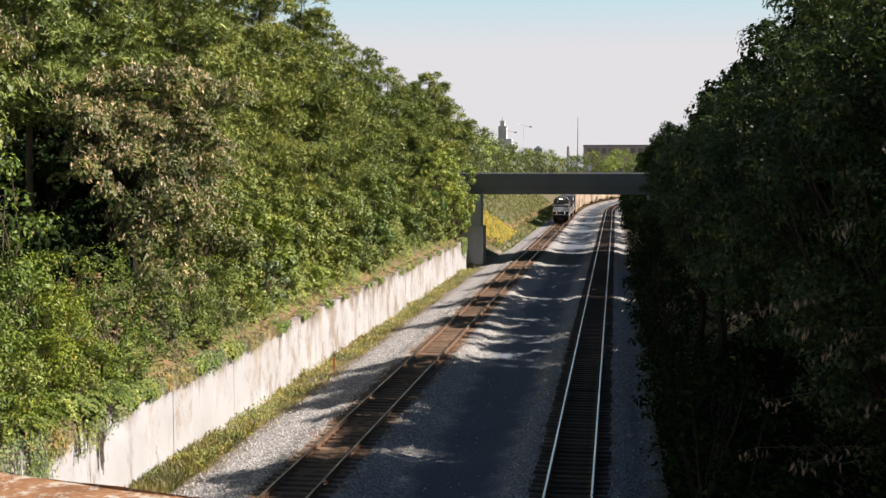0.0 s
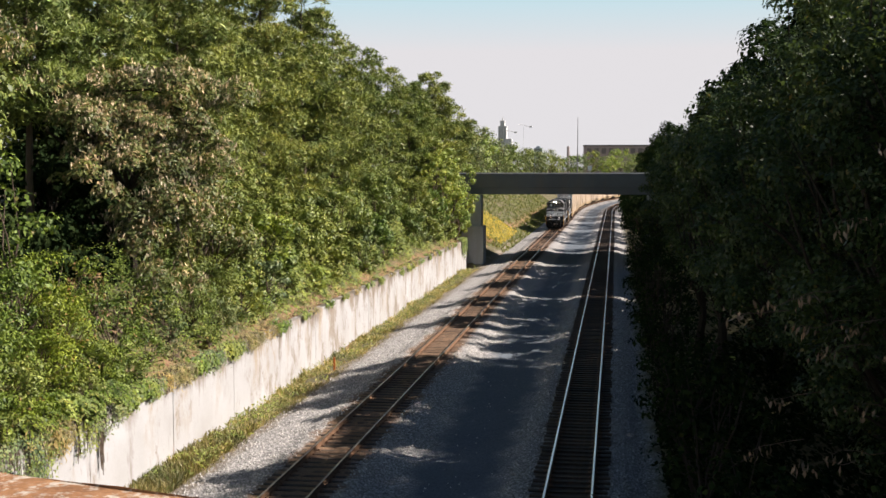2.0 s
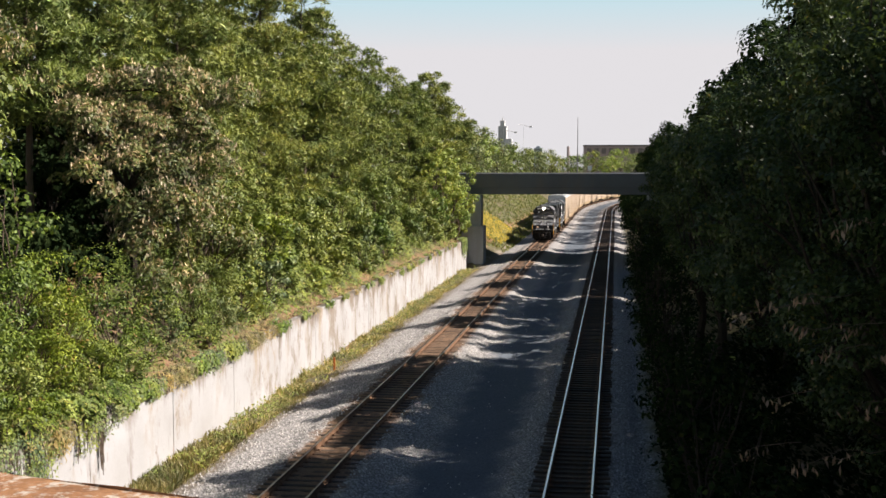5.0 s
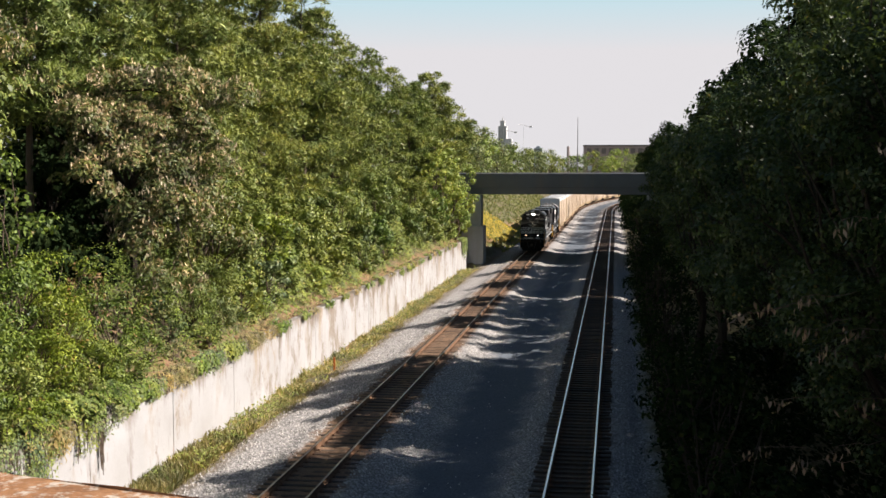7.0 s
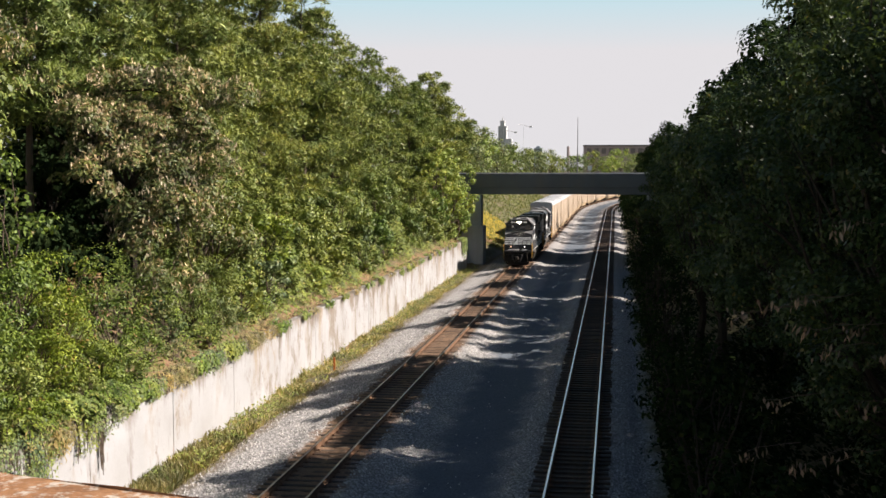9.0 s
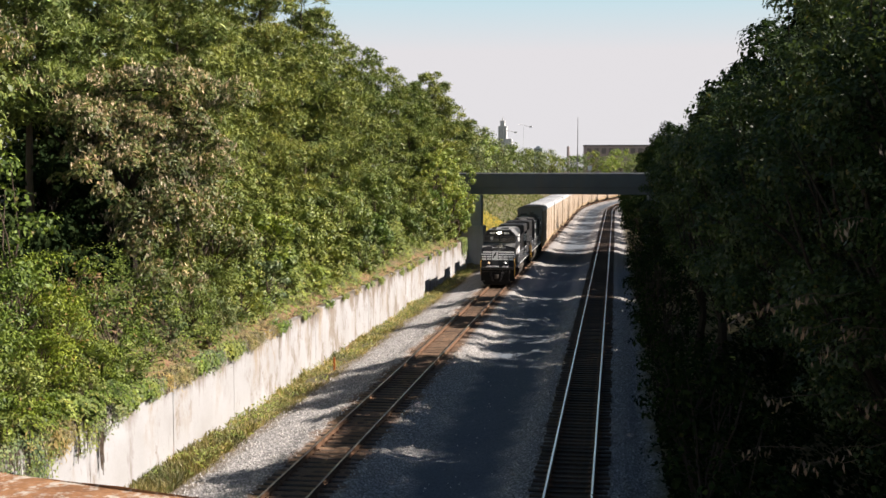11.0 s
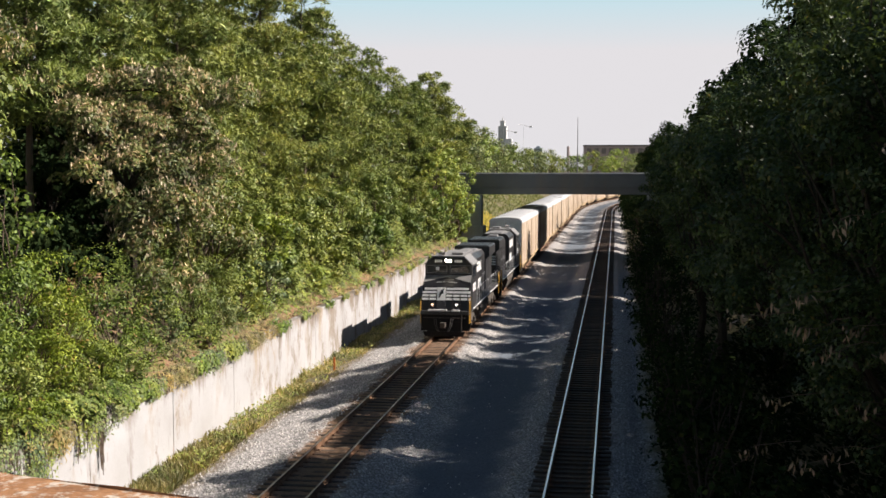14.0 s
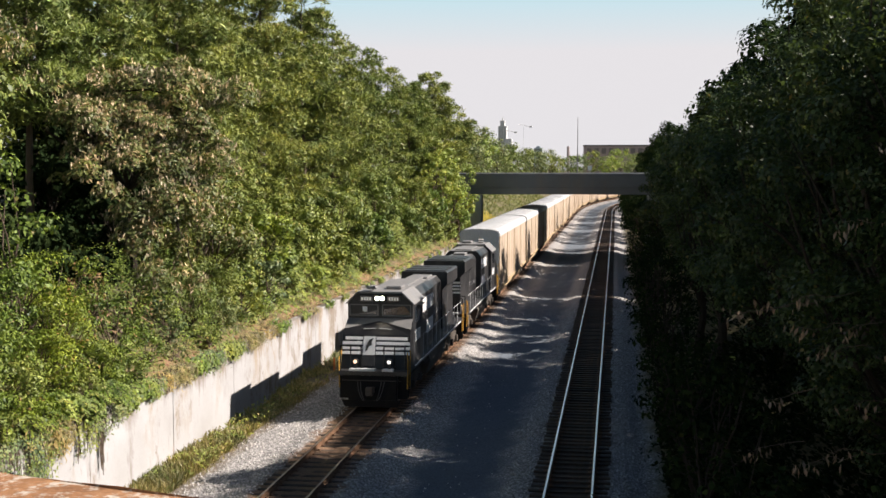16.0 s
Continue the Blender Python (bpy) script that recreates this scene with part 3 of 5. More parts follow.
        handrail(root, [(1.42, yy + 0.12 * d, 2.7), (0.5, yy + 0.12 * d, 2.7)], NOSE_BLACK, [((1.42, yy + 0.12 * d, 2.7), 1.6), ((0.96, yy + 0.12 * d, 2.7), 1.6), ((0.5, yy + 0.12 * d, 2.7), 1.6)], 0.03, "black front platform rail")
    # ditch lights on brackets over the front step
    for sx in (-0.74, 0.74):
        bm = bm_new()
        rod(bm, (sx, 0.34, 2.04), (sx, 0.2, 2.04), 0.13, n=16)
        box(bm, sx - 0.05, sx + 0.05, 0.24, 0.32, 1.6, 1.95)
        h = part("ditch_light", bm, BLACK, root)
        bm = bm_new()
        rod(bm, (sx, 0.2, 2.04), (sx, 0.17, 2.04), 0.08, 0.07, n=16)
        part("lens", bm, DITCH_WARM if sx < 0 else DITCH_PALE, h, "dim amber lens" if sx < 0 else "dim white lens")
    # nose: raked face, a hipped brow and dusty facets, greyed for sky light, rising to the windscreen
    foot = [(sx * 1.5, 0.78, 1.62) for sx in (-1, 1)]
    lip = [(sx * 1.5, 1.24, 3.06) for sx in (-1, 1)]
    corner = [(sx * 1.48, 1.42, 3.30) for sx in (-1, 1)]
    crest = (0.0, 1.92, 3.60)
    base = [(sx * 1.46, 2.15, 3.76) for sx in (-1, 1)]
    heel = [(sx * 1.5, 2.15, 1.62) for sx in (-1, 1)]
    bm = bm_new()
    for poly in ((foot[0], foot[1], lip[1], lip[0]), (lip[0], lip[1], crest), (lip[0], crest, corner[0]), (lip[1], corner[1], crest),
                 (foot[0], lip[0], corner[0], base[0], heel[0]), (foot[1], heel[1], base[1], corner[1], lip[1])):
        bm.faces.new([bm.verts.new(p) for p in poly])
    bmesh.ops.remove_doubles(bm, verts=bm.verts, dist=0.001)
    part("nose", bm, NOSE_BLACK, root, "glossy black nose")
    bm = bm_new()
    for poly in ((corner[0], crest, base[0]), (crest, base[1], base[0]), (crest, corner[1], base[1])):
        bm.faces.new([bm.verts.new(p) for p in poly])
    bmesh.ops.remove_doubles(bm, verts=bm.verts, dist=0.001)
    bmesh.ops.recalc_face_normals(bm, faces=bm.faces)
    if sum(f.normal.z for f in bm.faces) < 0:
        bmesh.ops.reverse_faces(bm, faces=bm.faces)
    bmesh.ops.solidify(bm, geom=bm.faces[:], thickness=0.025)
    part("nose_top", bm, NOSE_TOP, root, "dusty nose-top facets with sky light put into their grey")
    for sx in (-1, 1):
        bm = bm_new()
        rod(bm, (sx * 0.08, 1.5, 3.32), (sx * 0.62, 1.42, 3.30), 0.014, n=5)
        part("grab_iron", bm, RACK_END, root)
    bm = bm_new()
    box(bm, -0.28, 0.28, 0.915, 0.935, 1.75, 3.06, 0.008)
    d = part("nose_door", raked(bm), BLACK, root, "grey-black nose door with a dark emblem")
    bm = bm_new()
    box(bm, -0.27, 0.27, 0.905, 0.914, 2.22, 3.0)
    part("emblem_field", raked(bm), WHITE, d, "pale grey panel")
    bm = bm_new()
    prism(bm, [(-0.17, 2.36), (-0.08, 2.42), (-0.02, 2.58), (0.12, 2.64), (0.1, 2.76), (0.17, 2.94), (0.02, 2.88), (-0.08, 2.74), (-0.14, 2.6)], 0.893, 0.903)
    part("emblem", raked(bm), BLACK, d)
    d.location.x = -0.3
    for sx in (-1, 1):
        for i in range(4):
            bm = bm_new()
            z = 2.24 + i * 0.205
            a, b = (0.60, 1.5) if sx < 0 else (0.0, 1.5)
            b -= 0.12 if i == 3 else 0.0
            box(bm, min(sx * a, sx * b), max(sx * a, sx * b), 0.912, 0.94, z, z + 0.128, 0.006)
            part("nose_stripe", raked(bm), WHITE, root, "white horizontal stripe")
    # cab
    bm = bm_new()
    prism(bm, [(-1.46, 1.62), (1.46, 1.62), (1.46, 4.34), (0.98, 4.78), (-0.98, 4.78), (-1.46, 4.34)], 2.15, 4.75)
    for v in bm.verts:
        if v.co.y < 2.2 and v.co.z > 4.0:
            v.co.y -= 0.12
    part("cab", bm, BLACK, root)
    bm = bm_new()
    prism(bm, [(-1.54, 4.32), (-1.0, 4.82), (1.0, 4.82), (1.54, 4.32), (1.54, 4.37), (1.0, 4.90), (-1.0, 4.90), (-1.54, 4.37)], 1.92, 4.85)
    part("cab_roof", bm, ROOF_GREY, root, "dusty cab roof with sloped sides, sunlight put into its grey")
    for sx in (-1, 1):
        bm = bm_new()
        box(bm, min(sx * 0.12, sx * 1.36), max(sx * 0.12, sx * 1.36), 2.05, 2.16, 3.84, 4.30, 0.03)
        w = part("windscreen", bm, GLASS, root, "dark windscreen pane")
        bm = bm_new()
        for (x0, x1, z0, z1) in ((0.09, 1.40, 3.80, 3.85), (0.09, 1.40, 4.28, 4.32), (0.08, 0.13, 3.82, 4.30), (1.35, 1.4, 3.82, 4.30)):
            box(bm, min(sx * x0, sx * x1), max(sx * x0, sx * x1), 2.03, 2.1, z0, z1)
        part("frame", bm, ROOF_GREY, w)
        bm = bm_new()
        rod(bm, (sx * 0.6, 2.02, 3.82), (sx * 0.9, 2.02, 4.14), 0.012, n=5)
        part("wiper", bm, UNDER, w)
        # number boards
        bm = bm_new()
        box(bm, min(sx * 0.32, sx * 0.92), max(sx * 0.32, sx * 0.92), 1.93, 2.06, 4.42, 4.74, 0.02)
        nb = part("number_board", bm, BLACK, root)
        bm = bm_new()
        box(bm, min(sx * 0.36, sx * 0.88), max(sx * 0.36, sx * 0.88), 1.915, 1.928, 4.46, 4.70)
        part("face", bm, GLASS, nb)
        for i in range(4):
            bm = bm_new()
            xx = sx * 0.62 - 0.21 + i * 0.12
            box(bm, xx, xx + 0.075, 1.905, 1.914, 4.51, 4.65)
            part("bar", bm, NUMBER, nb)
        # side windows and door
        for y0, y1 in ((2.55, 3.15), (3.3, 4.1)):
            bm = bm_new()
            box(bm, sx * 1.465 - 0.012, sx * 1.465 + 0.012, y0, y1, 3.45, 4.15, 0.008)
            part("side_window", bm, GLASS, root)
        bm = bm_new()
        box(bm, sx * 1.56 - 0.1, sx * 1.56 + 0.1, 3.2, 4.2, 4.17, 4.2)
        part("sunshade", bm, BLACK, root)
        bm = bm_new()
        for i in range(4):
            y0 = 2.75 + i * 0.36
            box(bm, sx * 1.468 - 0.008, sx * 1.468 + 0.008, y0, y0 + 0.25, 2.6, 3.1)
        part("side_number", bm, WHITE, root, "white bars on the cab side")
    # added white plate before the left pane, in place of a bright reflection
    bm = bm_new()
    box(bm, -0.80, -0.58, 2.025, 2.04, 3.98, 4.22, 0.003)
    part("notice", bm, WHITE, root, "white plate standing for a bright reflection in the windscreen")
    # twin headlight between the number boards
    bm = bm_new()
    box(bm, -0.27, 0.27, 1.92, 2.06, 4.46, 4.74, 0.03)
    hl = part("headlight", bm, BLACK, root)
    for hx in (-0.12, 0.12):
        bm = bm_new()
        rod(bm, (hx, 1.92, 4.60), (hx, 1.89, 4.60), 0.085, 0.075, n=16)
        part("lens", bm, LAMP, hl, "lit white lens")
    # horn, beacon, aerials and cooling unit on the roof
    bm = bm_new()
    for i in range(3):
        rod(bm, (-0.55 + i * 0.14, 2.5, 5.06), (-0.55 + i * 0.14, 2.05 - 0.06 * i, 5.08), 0.03, 0.075, n=10)
    rod(bm, (-0.41, 2.5, 4.89), (-0.41, 2.5, 5.06), 0.04, n=8)
    part("horn", bm, ROOF_GREY, root)
    bm = bm_new()
    box(bm, 0.1, 0.8, 2.9, 3.9, 4.89, 5.06, 0.05)
    part("cooling_unit", bm, ROOF_GREY, root)
    bm = bm_new()
    box(bm, -0.75, -0.35, 2.95, 3.6, 4.89, 5.0, 0.04)
    part("aerial_box", bm, ROOF_GREY, root)
    # hoods
    bm = bm_new()
    prism(bm, [(-1.25, 1.62), (1.25, 1.62), (1.25, 4.4), (0.95, 4.72), (-0.95, 4.72), (-1.25, 4.4)], 4.76, 9.6)
    part("equipment_hood", bm, BLACK, root)
    bm = bm_new()
    prism(bm, [(-0.92, 1.62), (0.92, 1.62), (0.92, 4.25), (0.72, 4.5), (-0.72, 4.5), (-0.92, 4.25)], 9.6, 14.3)
    part("engine_hood", bm, BLACK, root)
    bm = bm_new()
    prism(bm, [(-1.0, 1.62), (1.0, 1.62), (1.0, 3.75), (1.27, 4.05), (1.27, 4.66), (1.2, 4.74), (-1.2, 4.74), (-1.27, 4.66), (-1.27, 4.05), (-1.0, 3.75)], 14.3, L - 1.75)
    part("radiator_hood", bm, BLACK, root, "flared radiator hood with wings")
    # grey plates added on the black hoods to carry the painted-in sunlight
    for y0, y1, w, z in ((4.9, 9.55, 0.92, 4.725), (9.65, 14.25, 0.7, 4.505)):
        bm = bm_new()
        box(bm, -w, w, y0, y1, z, z + 0.03, 0.01)
        part("hood_top", bm, ROOF_GREY, root)
    bm = bm_new()
    for i in range(3):
        yy = 14.6 + i * 1.2
        box(bm, -1.1, 1.1, yy, yy + 0.95, 4.74, 4.78, 0.01)
    part("radiator_grille", bm, BLACK, root, "black radiator grilles")
    bm = bm_new()
    box(bm, -0.55, 0.55, 5.2, 9.2, 4.72, 4.82, 0.03)
    box(bm, -0.4, 0.4, 10.2, 11.6, 4.5, 4.72, 0.05)
    box(bm, -0.5, 0.5, 12.2, 13.9, 4.5, 4.62, 0.03)
    part("roof_hatches", bm, ROOF_GREY, root)
    # hood doors and white lettering bars on both sides
    for sx in (-1, 1):
        for i in range(6):
            bm = bm_new()
            y0 = 9.75 + i * 0.75
            box(bm, sx * 0.925 - 0.012, sx * 0.925 + 0.012, y0, y0 + 0.68, 1.75, 3.95, 0.006)
            dd = part("hood_door", bm, BLACK, root)
            bm = bm_new()
            box(bm, sx * 0.945 - 0.012, sx * 0.945 + 0.012, y0 + 0.56, y0 + 0.6, 2.7, 2.95)
            part("handle", bm, RACK_END, dd)
        for i in range(5):
            bm = bm_new()
            y0 = 5.0 + i * 0.9
            box(bm, sx * 1.255 - 0.012, sx * 1.255 + 0.012, y0, y0 + 0.82, 1.8, 2.3, 0.006)
            part("hood_door", bm, BLACK, root)
        bm = bm_new()
        for i in range(7):
            y0 = 6.1 + i * 0.47
            box(bm, sx * 1.256 - 0.008, sx * 1.256 + 0.008, y0, y0 + 0.36, 3.5, 4.15)
        part("lettering_bars", bm, WHITE, root, "white lettering as bars on the hood")
        bm = bm_new()
        for i in range(4):
            y0 = 7.3 + i * 0.5
            box(bm, sx * 1.256 - 0.006, sx * 1.256 + 0.006, y0, y0 + 0.42, 2.35, 3.0)
        part("lettering_bars", bm, WHITE, root, "white lettering as bars on the hood")
        # walkway handrail
        posts = [((sx * 1.46, 5.0 + i * 1.35, 2.62), 1.6) for i in range(10)]
        handrail(root, [(sx * 1.46, 4.85, 2.62), (sx * 1.46, L - 1.6, 2.62)], RACK_END, posts, 0.014)
    # stripes on the rear hood end
    for i in range(4):
        bm = bm_new()
        z = 2.75 + i * 0.2
        box(bm, -0.98, 0.98, L - 1.76, L - 1.735, z, z + 0.115)
        part("hood_stripe", bm, WHITE, root, "white horizontal stripe")
    # fuel tank, air tanks, trucks
    bm = bm_new()
    prism(bm, [(-1.3, 1.35), (1.3, 1.35), (1.42, 1.0), (1.2, 0.35), (-1.2, 0.35), (-1.42, 1.0)], 7.3, 12.6)
    part("fuel_tank", bm, UNDER, root)
    for sx in (-1, 1):
        bm = bm_new()
        rod(bm, (sx * 1.2, 5.9, 1.1), (sx * 1.2, 7.2, 1.1), 0.16, n=12)
        part("air_tank", bm, UNDER, root)
    truck(root, 3.6, 3, 3.8, 0.52)
    truck(root, L - 3.6, 3, 3.8, 0.52)
    return root


CAR_L = 28.2


def make_autorack(label):
    """A tall closed car carrier, end to end along y, rail top at z = 0."""
    root = tagged(new("autorack_car"), label, "railway car", "car carriers of the train")
    L = CAR_L
    y0, y1 = 0.65, L - 0.65
    bm = bm_new()
    box(bm, -1.42, 1.42, y0, y1, 1.0, 1.22, 0.02)
    prism(bm, [(y0 + 3.4, 1.0), (y1 - 3.4, 1.0), (y1 - 4.6, 0.62), (y0 + 4.6, 0.62)], -1.3, 1.3, axis="x")
    part("underframe", bm, RACK_POST, root, "rusty brown underframe")
    bm = bm_new()
    box(bm, -1.44, 1.44, y0 + 0.35, y1 - 0.35, 1.22, 5.3)
    part("core", bm, RACK_POST, root)
    arc = [(-1.6, 5.18), (-1.58, 5.36), (-1.46, 5.56), (-1.2, 5.67), (-0.7, 5.73), (0, 5.75), (0.7, 5.73), (1.2, 5.67), (1.46, 5.56), (1.58, 5.36), (1.6, 5.18)]
    bm = bm_new()
    prism(bm, arc, y0 + 0.12, y1 - 0.12)
    for i in range(14):
        yy = y0 + 0.9 + i * 2.0
        prism(bm, [(x * 1.004, z + 0.022) for x, z in arc[1:-1]], yy - 0.04, yy + 0.04)
    part("roof", bm, RACK_ROOF, root, "pale galvanised rounded roof")
    n = 12
    step = (y1 - y0 - 0.5) / n
    bm = bm_new()
    box(bm, -0.012, 0.012, 0.03, step - 0.03, 1.3, 5.16, 0.004)
    for k in range(1, 5):
        box(bm, -0.02, 0.02, 0.05, step - 0.05, 1.3 + k * 0.77 - 0.02, 1.3 + k * 0.77 + 0.02)
    panel = finish("side_panel", bm, RACK_SIDE)
    bm = bm_new()
    box(bm, -0.05, 0.05, -0.07, 0.07, 1.15, 5.2, 0.01)
    post = finish("post", bm, RACK_POST)
    slim = post.copy()
    slim.materials[0] = RACK_SEAM
    for sx in (-1, 1):
        for i in range(n):
            p = part("side_panel", panel, None, root)
            p.location = (sx * 1.52, y0 + 0.25 + i * step, 0)
        for i in range(n + 1):
            p = part("post", post if i % 3 == 0 else slim, None, root)
            p.location = (sx * (1.515 if i % 3 == 0 else 1.49), y0 + 0.25 + i * step, 0)
        bm = bm_new()
        box(bm, sx * 1.54 - 0.05, sx * 1.54 + 0.05, y0, y1, 1.08, 1.3, 0.01)
        part("sill", bm, RACK_POST, root)
    for yy, d in ((y0, 1), (y1, -1)):
        for sx in (-1, 1):
            bm = bm_new()
            prism(bm, [(sx * 0.03, 1.25), (sx * 1.5, 1.25), (sx * 1.5, 5.42), (sx * 1.2, 5.62), (sx * 0.03, 5.71)], yy if d > 0 else yy - 0.1, yy + 0.1 if d > 0 else yy)
            for k in range(3):
                xx = sx * (0.3 + k * 0.45)
                box(bm, xx - 0.04, xx + 0.04, yy - 0.04 if d > 0 else yy, yy if d > 0 else yy + 0.04, 1.3, 5.35)
            part("end_door", bm, RACK_END, root, "grey folded end door")
        coupler(root, yy - 0.65 * d, d)
        for sx in (-1, 1):
            bm = bm_new()
            for k in range(5):
                box(bm, sx * 1.35 - 0.16, sx * 1.35 + 0.16, yy - 0.05, yy - 0.02, 1.3 + k * 0.4, 1.33 + k * 0.4)
            rod(bm, (sx * 1.2, yy - 0.04, 1.2), (sx * 1.2, yy - 0.04, 3.1), 0.015, n=5)
            rod(bm, (sx * 1.5, yy - 0.04, 1.2), (sx * 1.5, yy - 0.04, 3.1), 0.015, n=5)
            part("end_ladder", bm, RACK_POST, root)
    truck(root, 3.3, 2, 1.8, 0.42)
    truck(root, L - 3.3, 2, 1.8, 0.42)
    return root


train = []


def make_train():
    off = 0.0
    lead = make_loco("black diesel locomotive with white nose stripes and lit headlights")
    train.append((lead, off, LOCO_L, False))
    off += LOCO_L
    second = copy_thing(lead, Matrix.Identity(4))
    tagged(second, "black diesel locomotive running long hood first, striped hood end")
    for o in second.children_recursive:
        if o.data.materials[0] in (LAMP, DITCH_WARM, DITCH_PALE):
            o.data = o.data.copy()
            o.data.materials[0] = GLASS
            o["label"] = "unlit lens"
    train.append((second, off, LOCO_L, True))
    off += LOCO_L
    first = make_autorack("tan closed autorack railcar with pale roof, on the rails")
    for i in range(13):
        car = first if i == 0 else copy_thing(first, Matrix.Identity(4))
        train.append((car, off, CAR_L, False))
        off += CAR_L


make_train()


# ---------------- plants ----------------
def unit(v):
    return v / np.maximum(np.linalg.norm(v, axis=-1, keepdims=True), 1e-9)


def leaf_arrays(c, nrm, length, width, rng, droop=0.0):
    """Pointed four-cornered leaves at c, facing about nrm, hanging by droop."""
    n = len(c)
    nrm = unit(nrm + rng.normal(0, 0.3, (n, 3)))
    along = rng.normal(size=(n, 3))
    along[:, 2] -= droop
    along = unit(along - nrm * np.sum(along * nrm, 1, keepdims=True))
    side = np.cross(nrm, along)
    ln = (length * rng.uniform(0.6, 1.3, (n, 1)))
    wd = (width * rng.uniform(0.6, 1.3, (n, 1)))
    a = c - along * ln * 0.5
    b = c + side * wd * 0.5 + nrm * ln * 0.08 - along * ln * 0.05
    d = c - side * wd * 0.5 + nrm * ln * 0.08 - along * ln * 0.05
    e = c + along * ln * 0.5 - nrm * ln * 0.05
    v = np.stack([a, b, e, d], 1).reshape(-1, 3)
    return v, np.arange(4 * n).reshape(-1, 4)


def leaf_mesh(name, c, nrm, length, width, mat, rng, droop=0.0):
    v, q = leaf_arrays(c, nrm, length, width, rng, droop)
    return arrays_mesh(name, v, q, mat)


def needle_mesh(name, c, axis, length, width, per, mat, rng):
    """Tufts of needles at c that spread about axis."""
    n = len(c)
    c = np.repeat(c, per, 0)
    axis = np.repeat(axis, per, 0)
    d = unit(axis * 0.75 + rng.normal(0, 0.8, (n * per, 3)))
    side = unit(np.cross(d, rng.normal(size=(n * per, 3))))
    ln = length * rng.uniform(0.6, 1.25, (n * per, 1))
    w = width * rng.uniform(0.7, 1.3, (n * per, 1))
    v = np.stack([c - side * w, c + side * w, c + d * ln], 1).reshape(-1, 3)
    return arrays_mesh(name, v, np.arange(3 * n * per).reshape(-1, 3), mat)


def crooked(bm, a, b, r0, r1, rng, steps=4, wob=0.05):
    """A tapered, slightly crooked limb."""
    a, b = Vector(a), Vector(b)
    ln = (b - a).length
    p, pts = a, [a]
    for i in range(1, steps + 1):
        q = a.lerp(b, i / steps)
        if i < steps:
            q = q + Vector(rng.normal(0, wob * ln / steps * 1.6, 3))
        pts.append(q)
    for i in range(steps):
        ra = r0 + (r1 - r0) * i / steps
        rb = r0 + (r1 - r0) * (i + 1) / steps
        rod(bm, pts[i], pts[i + 1], ra, rb, n=6)
    return pts


def pine(x, y, top, radius, seed, low=0.12, tuft=(0.34, 0.024), label="tall pine with dense dark green needles on the bank", dens=1.0):
    rng = np.random.default_rng(seed)
    z0 = ground_at(x, y)
    h = top - z0
    root = tagged(new("pine_tree"), label, "tree", "pines on the bank")
    root.location = (x, y, z0 - 0.1)
    bm = bm_new()
    lean = Vector((rng.normal(0, 0.25), rng.normal(0, 0.25), h * 0.97))
    spine = crooked(bm, (0, 0, 0), lean, 0.22, 0.03, rng, 8, 0.02)
    cs, ax = [], []
    t = low
    while t < 0.99:
        prof = radius * (1 - t) ** 0.62 * min(1.0, 0.55 + 2.2 * (t - low)) + 0.35
        base = Vector((0, 0, 0)).lerp(lean, t)
        for k in range(rng.integers(3, 6)):
            ang = rng.uniform(0, 2 * math.pi)
            ln = prof * rng.uniform(0.55, 1.25)
            up = rng.uniform(-0.05, 0.35) + 0.5 * max(t - 0.6, 0)
            tip = base + Vector((math.cos(ang) * ln, math.sin(ang) * ln, up * ln))
            rod(bm, base, tip, 0.05 * (1.1 - t), 0.012, n=4)
            for b in range(1 + int(ln > 1.6)):
                q = base.lerp(tip, 0.95 - 0.42 * b) + Vector(rng.normal(0, 0.12, 3))
                r = rng.uniform(0.65, 1.45) * min(1.0, 0.4 + 0.26 * ln)
                m = int(68 * r * r * dens) + 6
                d = unit(rng.normal(size=(m, 3)) + np.array([0, 0, 0.9]))
                cs.append(np.array(q)[None] + d * r * rng.uniform(0.55, 1.0, (m, 1)) * np.array([1, 1, 0.55]))
                ax.append(unit(d + np.array([0, 0, 0.3])))
        t += rng.uniform(0.5, 0.8) / h
    part("trunk", bm, BARK, root)
    cs, ax = np.concatenate(cs), np.concatenate(ax)
    part("crown", needle_mesh("crown", cs, ax, tuft[0], tuft[1] * 1.2, 4, PINE, rng), None, root)
    # the thick of the needles inside each tuft
    k = rng.random(len(cs)) < 0.75
    thick = cs[k] - ax[k] * 0.12
    wide = 2.4 if dens < 0.3 else 1.3
    part("inner_foliage", leaf_mesh("inner_foliage", thick, ax[k] + 0.3 * rng.normal(size=(k.sum(), 3)), 0.34 * wide, 0.095 * wide, PINE, rng), None, root)["kind"] = "stuff"
    return root


def clump_points(centres, radii, per, rng, squash=0.8, inner=0.55):
    """Points and outward normals on ragged balls."""
    cs, ns = [], []
    for c, r in zip(centres, radii):
        m = max(12, int(per * r * r))
        d = unit(rng.normal(size=(m, 3)) + np.array([0, 0, 0.9 if squash < 0.7 else 0.0]))
        rr = r * np.minimum(rng.uniform(inner, 1.08, (m, 1)), 1.04)
        cs.append(np.array(c)[None] + d * rr * np.array([1, 1, squash]))
        ns.append(d)
    return np.concatenate(cs), np.concatenate(ns)


def broad_tree(name, x, y, top, radius, seed, mat, label, leaf=(0.28, 0.17), low=0.25, clumps=46, per=95, group="", droop=0.4, pods=None, squash=1.0, stretch=(1.0, 1.0), flat=0.8, lump=(0.17, 0.34)):
    rng = np.random.default_rng(seed)
    z0 = ground_at(x, y)
    h = top - z0
    root = tagged(new(name), label, "tree", group)
